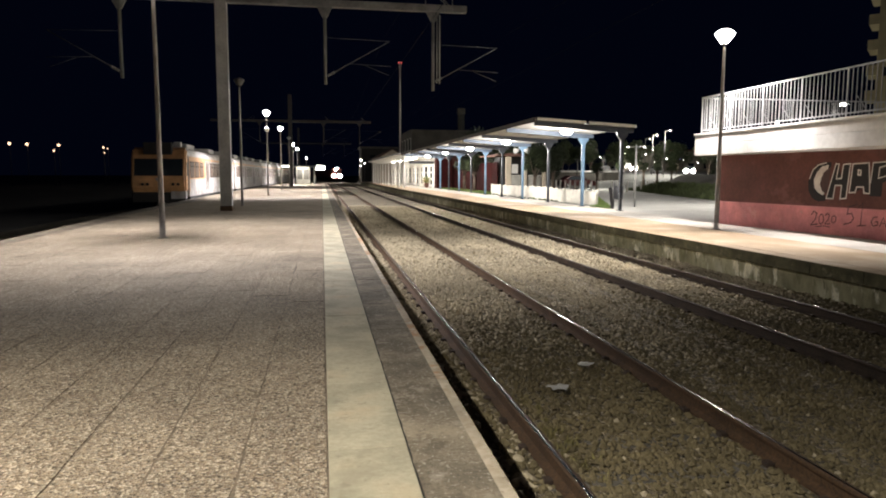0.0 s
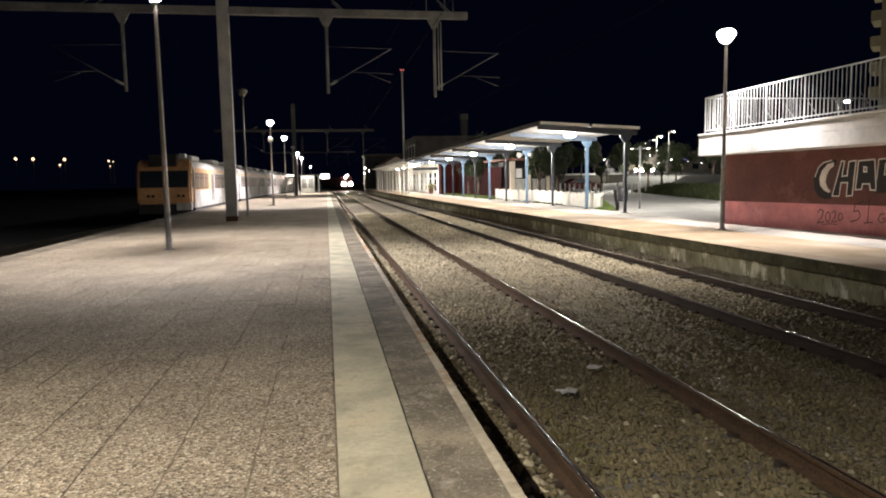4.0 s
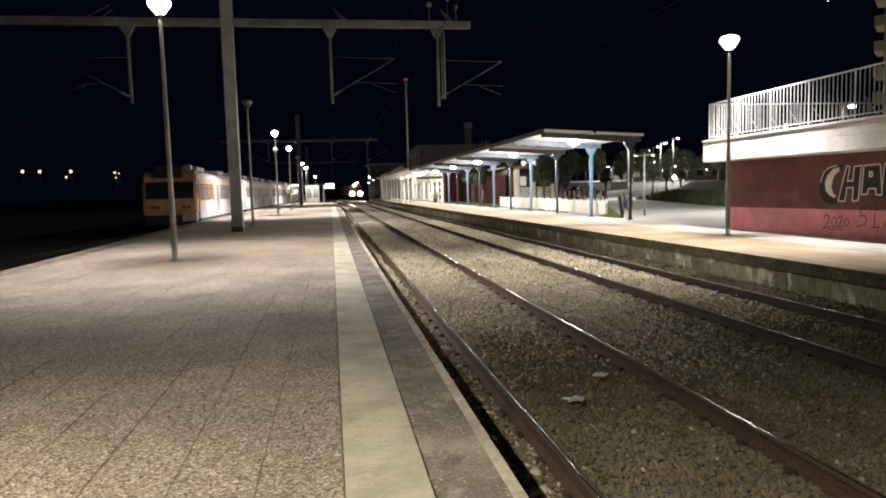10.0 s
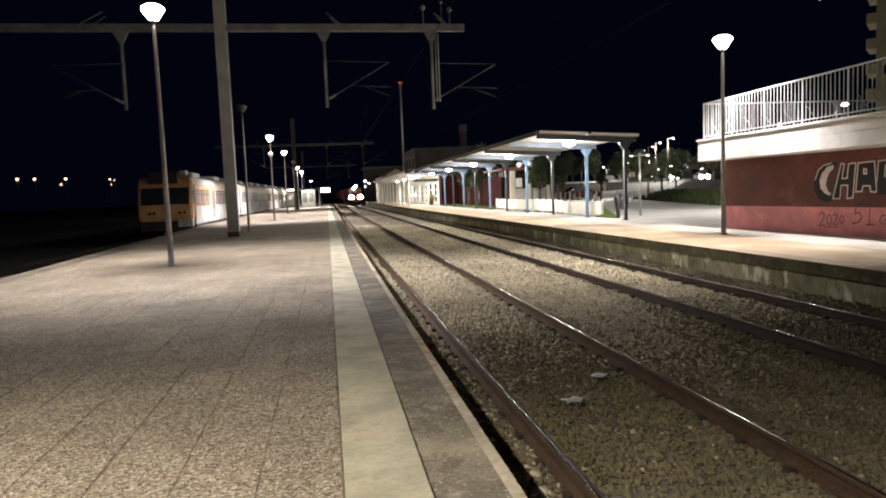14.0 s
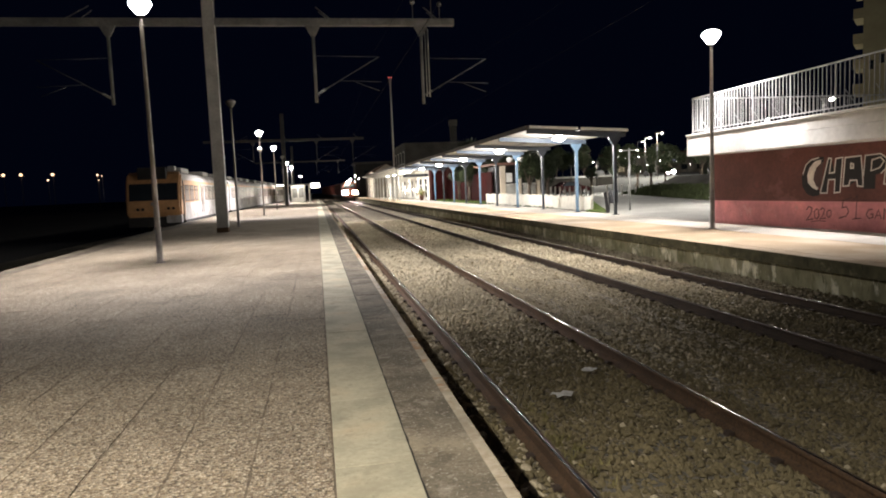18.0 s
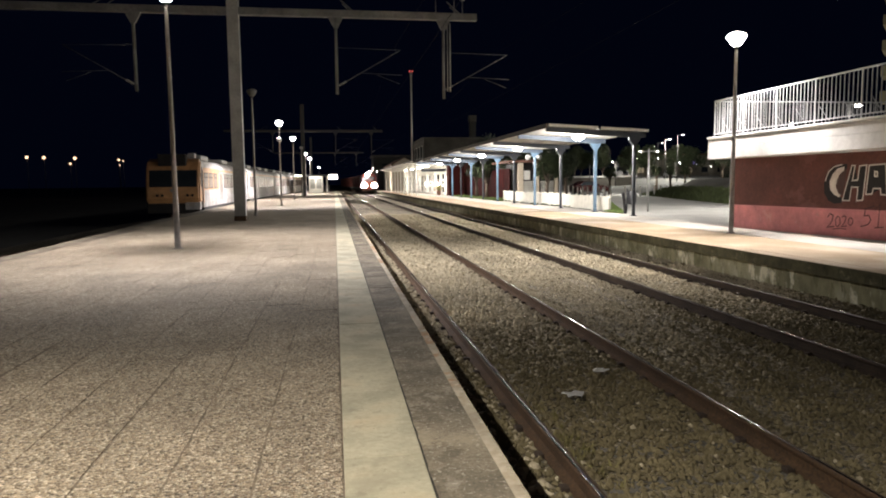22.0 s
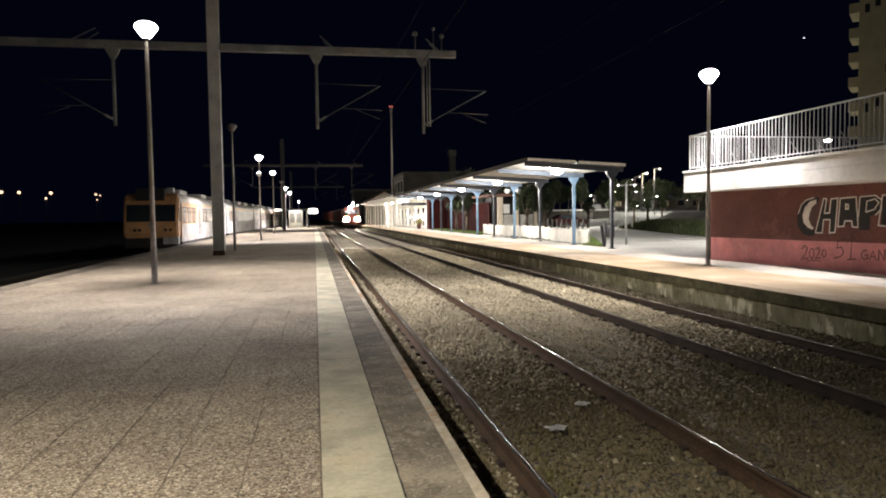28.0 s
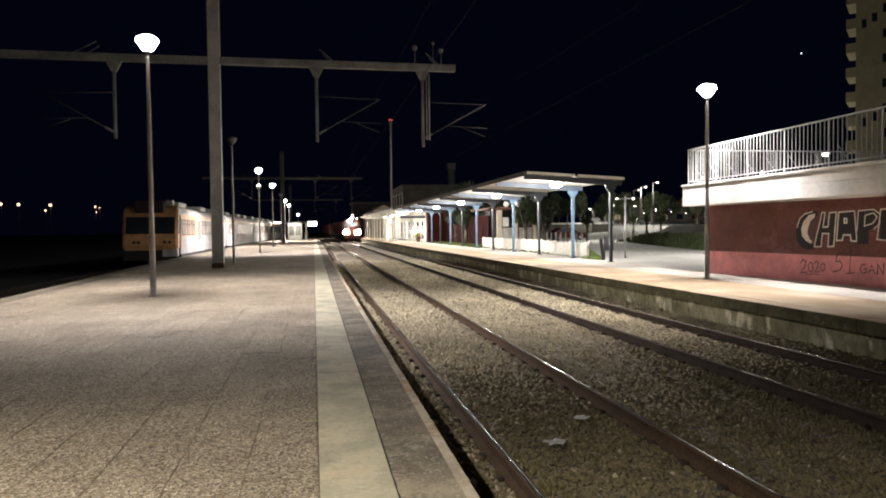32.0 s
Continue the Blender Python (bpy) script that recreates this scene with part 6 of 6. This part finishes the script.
# far lights west of the line
for (x, y, z, n) in ((-61.0, 150, 7.47, 1), (-57.8, 150, 7.39, 1), (-51.96, 150, 7.24, 1), (-52.9, 150, 6.15, 2), (-43.6, 150, 6.85, 2), (-42.77, 150, 6.65, 3), (-43.4, 150, 5.78, 3)):
    ob = thing("street_lamp", pose(x, y, -1.0), "far amber street lamp on a dark pole, lit", "street lamp", "far amber street lamps")
    bm = bmesh.new()
    tube(bm, (0, 0, 0), (0, 0, z + 0.9), 0.06, 0.05, 8)
    part("pole", bm, M_DARKM, ob)
    bm = bmesh.new()
    bmesh.ops.create_uvsphere(bm, u_segments=12, v_segments=8, radius=(0.30, 0.21, 0.13)[n - 1], matrix=Matrix.Translation((0, -0.2, z + 1.0)))
    part("globe", bm, M_AMBER, ob)
bm = bmesh.new()
bmesh.ops.create_uvsphere(bm, u_segments=10, v_segments=6, radius=0.6)
whole("star", bm, M_STAR, "single bright white star in the night sky", "star", kind="structure").location = (485.0, 612.0, 174.4)
# lamps beyond the station
for (x, y, z) in ((9.24, 165, 4.85), (9.05, 164, 3.5), (10.2, 166, 4.2)):
    ob = thing("street_lamp", pose(x, y, -0.2), "far lamp beyond the station, lit", "street lamp", "far station lamps")
    bm = bmesh.new()
    tube(bm, (0, 0, 0), (0, 0, z + 0.2), 0.08, 0.06, 8)
    part("pole", bm, M_DARKM, ob)
    bm = bmesh.new()
    bmesh.ops.create_uvsphere(bm, u_segments=12, v_segments=8, radius=0.17 if z > 4.5 else 0.11, matrix=Matrix.Translation((0, -0.1, z + 0.3)))
    part("globe", bm, M_STREET, ob)


# ---- litter between the rails ----
def litter(x, y, w, d, seed):
    rnd = random.Random(seed)
    bm = bmesh.new()
    n = 14
    c = bm.verts.new((0, 0, 0.02))
    ring = []
    for i in range(n):
        a = 6.283 * i / n
        r = rnd.uniform(0.6, 1.1)
        ring.append(bm.verts.new((w * r * math.cos(a), d * r * math.sin(a), rnd.uniform(0.0, 0.018))))
    for i in range(n):
        bm.faces.new((c, ring[i], ring[(i + 1) % n]))
    bmesh.ops.solidify(bm, geom=list(bm.faces), thickness=0.004)
    ob = whole("litter", bm, M_PAPER, "crumpled pale paper lying on the ballast", "litter", "paper litter")
    ob.location = (x, y, BED_Z + 0.075)


litter(2.28, 6.26, 0.145, 0.10, 1)
litter(2.85, 7.01, 0.10, 0.09, 2)


def edge_rocks():
    """A few fist-sized pale stones in the gutter between the platform and the near rail."""
    rnd = random.Random(31)
    for _ in range(42):
        bm = bmesh.new()
        bmesh.ops.create_icosphere(bm, subdivisions=2, radius=rnd.uniform(0.035, 0.075))
        seed = rnd.uniform(0, 50)
        for v in bm.verts:
            v.co *= 1 + 0.45 * noise.noise(v.co * 14 + Vector((seed, 0, 0)))
            v.co.z *= 0.7
        ob = whole("rock", bm, M_STONE, "pale fist-sized stone beside the platform edge", "stone", "stones in the gutter")
        ob.matrix_basis = pose(rnd.uniform(1.14, 1.46), 3.4 + 7.5 * rnd.random() ** 1.3, -0.70, 0, 0, rnd.uniform(0, 360))


edge_rocks()


def weeds():
    """Dry weeds beside the near rail."""
    rnd = random.Random(11)
    vs, fs = [], []
    for _ in range(34):
        cx, cy = rnd.gauss(1.86, 0.06), rnd.uniform(4.3, 6.2)
        for _ in range(7):
            a, h = rnd.uniform(0, 6.28), rnd.uniform(0.03, 0.09)
            p = Vector((cx + rnd.gauss(0, 0.02), cy + rnd.gauss(0, 0.02), BED_Z))
            d = Vector((math.cos(a), math.sin(a), 0)) * 0.007
            k = len(vs)
            vs += [p - d, p + d, p + Vector((rnd.gauss(0, 0.04), rnd.gauss(0, 0.04), h))]
            fs.append((k, k + 1, k + 2))
    me = bpy.data.meshes.new("weeds")
    me.from_pydata(vs, [], fs)
    me.materials.append(M_DRY)
    tagged(new("weeds", me), "dry yellow-green weeds in the ballast", "weeds", kind="stuff")


weeds()


# ---- paving pieces ----
SLAB_W, SLAB_L = 0.435, 0.87


def slab_mesh(name, w, l, h, material, bev=0.008, side=None):
    """A slab with chamfered top edges, its corner at the origin."""
    bm = bmesh.new()
    a = [bm.verts.new(p) for p in ((0, 0, -h), (w, 0, -h), (w, l, -h), (0, l, -h))]
    b = [bm.verts.new(p) for p in ((0, 0, -bev), (w, 0, -bev), (w, l, -bev), (0, l, -bev))]
    c = [bm.verts.new(p) for p in ((bev, bev, 0), (w - bev, bev, 0), (w - bev, l - bev, 0), (bev, l - bev, 0))]
    for lo, hi in ((a, b), (b, c)):
        for i in range(4):
            bm.faces.new((lo[i], lo[(i + 1) % 4], hi[(i + 1) % 4], hi[i]))
    bm.faces.new(c)
    me = to_mesh(name, bm, material)
    if side:
        me.materials.append(side)
        for p in me.polygons:
            p.material_index = 1 if abs(p.normal.z) < 0.3 else 0
    return me


def worn_slab(name, w, l, h, material, seed, rough):
    """A slab whose long west side is chipped and uneven."""
    rnd = random.Random(seed)
    n = 14
    out = [(rnd.uniform(-1.0, 0.6) * rough * (2.2 if rnd.random() < 0.15 else 1), l - l * i / n) for i in range(1, n)]
    out = [(w, 0.0), (w, l), (0.0, l)] + out + [(0.0, 0.0)]
    bm = bmesh.new()
    top = [bm.verts.new((x, y, 0)) for x, y in out]
    low = [bm.verts.new((x, y, -h)) for x, y in out]
    f = bm.faces.new(top)
    for i in range(len(out)):
        k = (i + 1) % len(out)
        bm.faces.new((top[i], low[i], low[k], top[k]))
    bmesh.ops.triangulate(bm, faces=[f])
    bmesh.ops.recalc_face_normals(bm, faces=list(bm.faces))
    return to_mesh(name, bm, material)


def rough_slab(seed, w, l, h, wobble):
    """A slab with slightly crumbled long and short sides."""
    rnd = random.Random(seed)
    out = []
    for (ax, ay), (bx, by), n in (((0, 0), (w, 0), 5), ((w, 0), (w, l), 11), ((w, l), (0, l), 5), ((0, l), (0, 0), 11)):
        for i in range(n):
            f = i / n
            bite = wobble * (rnd.random() ** 2 * 1.4 + (1.6 if rnd.random() < 0.08 else 0.0))
            x, y = ax + (bx - ax) * f, ay + (by - ay) * f
            x += bite if ax == bx == 0 else -bite if ax == bx else 0.0
            y += bite if ay == by == 0 else -bite if ay == by else 0.0
            out.append((x, y))
    bm = bmesh.new()
    top = [bm.verts.new((x, y, 0)) for x, y in out]
    low = [bm.verts.new((x, y, -h)) for x, y in out]
    bm.faces.new(top)
    for i in range(len(out)):
        k = (i + 1) % len(out)
        bm.faces.new((top[i], low[i], low[k], top[k]))
    return to_mesh("paving_slab", bm, M_SLAB)


def paving():
    rnd = random.Random(4)
    kinds = [rough_slab(60 + k, SLAB_W - 0.007, SLAB_L - 0.003, 0.03, 0.006) for k in range(8)]
    me = slab_mesh("paving_slab", SLAB_W - 0.012, SLAB_L - 0.004, 0.03, M_SLAB, 0.0025)
    vs, fs = [], []
    tv = [tuple(v.co) for v in me.vertices]
    tf = [tuple(p.vertices) for p in me.polygons]
    for c in range(18):
        x = 0.0 - SLAB_W * (c + 1) + 0.008
        for r in range(76):
            y = -4.2 + SLAB_L * r + (0.435 if c % 2 else 0.0)
            if x < west(y) + 0.27 or y > 62:
                continue
            z = rnd.uniform(-0.003, 0.0)
            if 1.5 < y < 16.5 and c < 17:
                o = new("paving_slab", rnd.choice(kinds))
                o.parent, o.location = P_WEST, (x + rnd.uniform(-0.003, 0.003), y, z)
                o.rotation_euler = (0, 0, rnd.uniform(-0.003, 0.003))
            else:
                k = len(vs)
                vs += [(a + x, b + y, d + z) for a, b, d in tv]
                fs += [tuple(i + k for i in q) for q in tf]
    m2 = bpy.data.meshes.new("paving_rest")
    m2.from_pydata(vs, [], fs)
    m2.materials.append(M_SLAB)
    o = tagged(new("paving_rest", m2), "", kind="stuff")
    o.parent = P_WEST
    bm = bmesh.new()
    box(bm, 0.4325, 0.4445, -4.0, 128.0, -0.02, -0.0045)
    part("joint_fill", bm, M_EARTH, P_WEST, "dark open joint")
    s1 = slab_mesh("strip_slab", 0.420, 1.176, 0.04, M_STRIP, 0.002)
    s2 = [worn_slab("edge_slab", 0.350, 1.575, 0.04, M_EDGE, 20 + k, 0.008) for k in range(4)]
    s3 = [worn_slab("edge_lip", 0.072, 1.575, 0.15, M_LIP, 40 + k, 0.004) for k in range(4)]
    for i in range(130):
        y = -3.53 + 1.18 * i
        if y < 149:
            o = new("strip_slab", s1)
            o.parent, o.location = P_WEST, (0.012 + shift(y), y, rnd.uniform(-0.002, 0.002))
    for i in range(98):
        y = -3.1 + 1.58 * i
        if y < 148.5:
            o = new("edge_slab", s2[i % 4])
            o.parent, o.location = P_WEST, (0.445 + shift(y), y, rnd.uniform(-0.004, 0.0))
            o = new("edge_lip", s3[i * 3 % 4])
            o.parent, o.location = P_WEST, (0.793 + shift(y), y, rnd.uniform(-0.004, 0.002))
    e1 = slab_mesh("edge_stone", 0.34, 1.19, 0.22, M_RPLAT, 0.008, M_MOSS)
    for i in range(128):
        y = -4 + 1.2 * i
        if y < 149:
            o = new("edge_stone", e1)
            o.parent, o.location = P_EAST, (8.27, y, rnd.uniform(-0.003, 0.0))
    sl = to_mesh("sleeper", bbox(-1.25, 1.25, -0.12, 0.12, -0.14, 0.0, 0.015), M_SLEEPER)
    for xc in (2.496, 6.645):
        tr = tagged(new("sleeper_row"), "row of half-buried concrete sleepers", "sleepers", kind="structure")
        for i in range(60):
            y = 2.6 + 0.6 * i
            o = new("sleeper", sl)
            o.parent, o.location = tr, (xc, y, BED_Z + 0.002 + rnd.uniform(-0.012, 0.0))


paving()


# ---- what moves ----
LOCO_Y = [(0, 215), (1, 206.5), (3, 194), (5.5, 184), (7, 179.5), (9, 174), (11, 167.5), (13, 160), (14.5, 153.5), (16.5, 144.5), (18, 138.5),
          (19, 136), (21, 133.5), (23, 131.5), (25, 127.5), (28, 123.3), (30, 121.6), (32, 120.8)]


def on_track(y):
    yaw = math.degrees(math.atan2(5.5e-4 * max(0.0, y - 130.0), 1.0))
    return pose(6.645 + shift(y), y, RAIL_Z, 0, 0, yaw)


def road_pose(az, dist, turn):
    return pose(az * dist, dist, 1.66 + 0.0175 * (dist - 112), 0, 0, turn)


def motions():
    walk(LOCO, [(t, on_track(y)) for t, y in LOCO_Y])
    for i, w in enumerate(WAGONS):
        walk(w, [(t, on_track(y + 18.2 + 14.4 * i)) for t, y in LOCO_Y])
    walk(CAR_A, [(0, road_pose(0.572, 112, 240)), (0.5, road_pose(0.582, 110, 252)), (1.0, road_pose(0.598, 108, 262)), (2.0, road_pose(0.617, 106, 268)),
                 (3.0, road_pose(0.645, 104, 280)), (4.0, road_pose(0.69, 103, 290)), (8.0, road_pose(0.80, 100, 290)), (32, road_pose(0.82, 100, 290))])
    walk(CAR_B, [(0, road_pose(0.4765, 172, 250)), (3.0, road_pose(0.4775, 167, 250)), (5.0, road_pose(0.479, 163, 248)), (6.0, road_pose(0.480, 160, 245)), (6.5, road_pose(0.483, 158, 245)), (7.5, road_pose(0.521, 142, 250)),
                 (9.0, road_pose(0.529, 136, 246)), (11, road_pose(0.548, 128, 244)), (13, road_pose(0.564, 122, 242)), (14.5, road_pose(0.594, 113, 262)),
                 (17, road_pose(0.60, 109, 268)), (18.5, road_pose(0.66, 104, 285)), (21, road_pose(0.74, 101, 290)), (32, road_pose(0.79, 96, 290))])
    walk(CAR_C, [(0, road_pose(0.50, 185, 262)), (10, road_pose(0.515, 150, 250)), (11, road_pose(0.524, 146, 246)), (12.5, road_pose(0.529, 142, 246)), (14.5, road_pose(0.541, 136, 244)),
                 (17.5, road_pose(0.547, 130, 240)), (18.5, road_pose(0.558, 126, 238)), (19, road_pose(0.567, 122, 240)), (19.5, road_pose(0.576, 119, 250)),
                 (20, road_pose(0.592, 114, 262)), (20.5, road_pose(0.6073, 110, 262)), (21, road_pose(0.6145, 108, 262)), (22, road_pose(0.66, 104, 285)), (32, road_pose(0.78, 92, 290))])


motions()
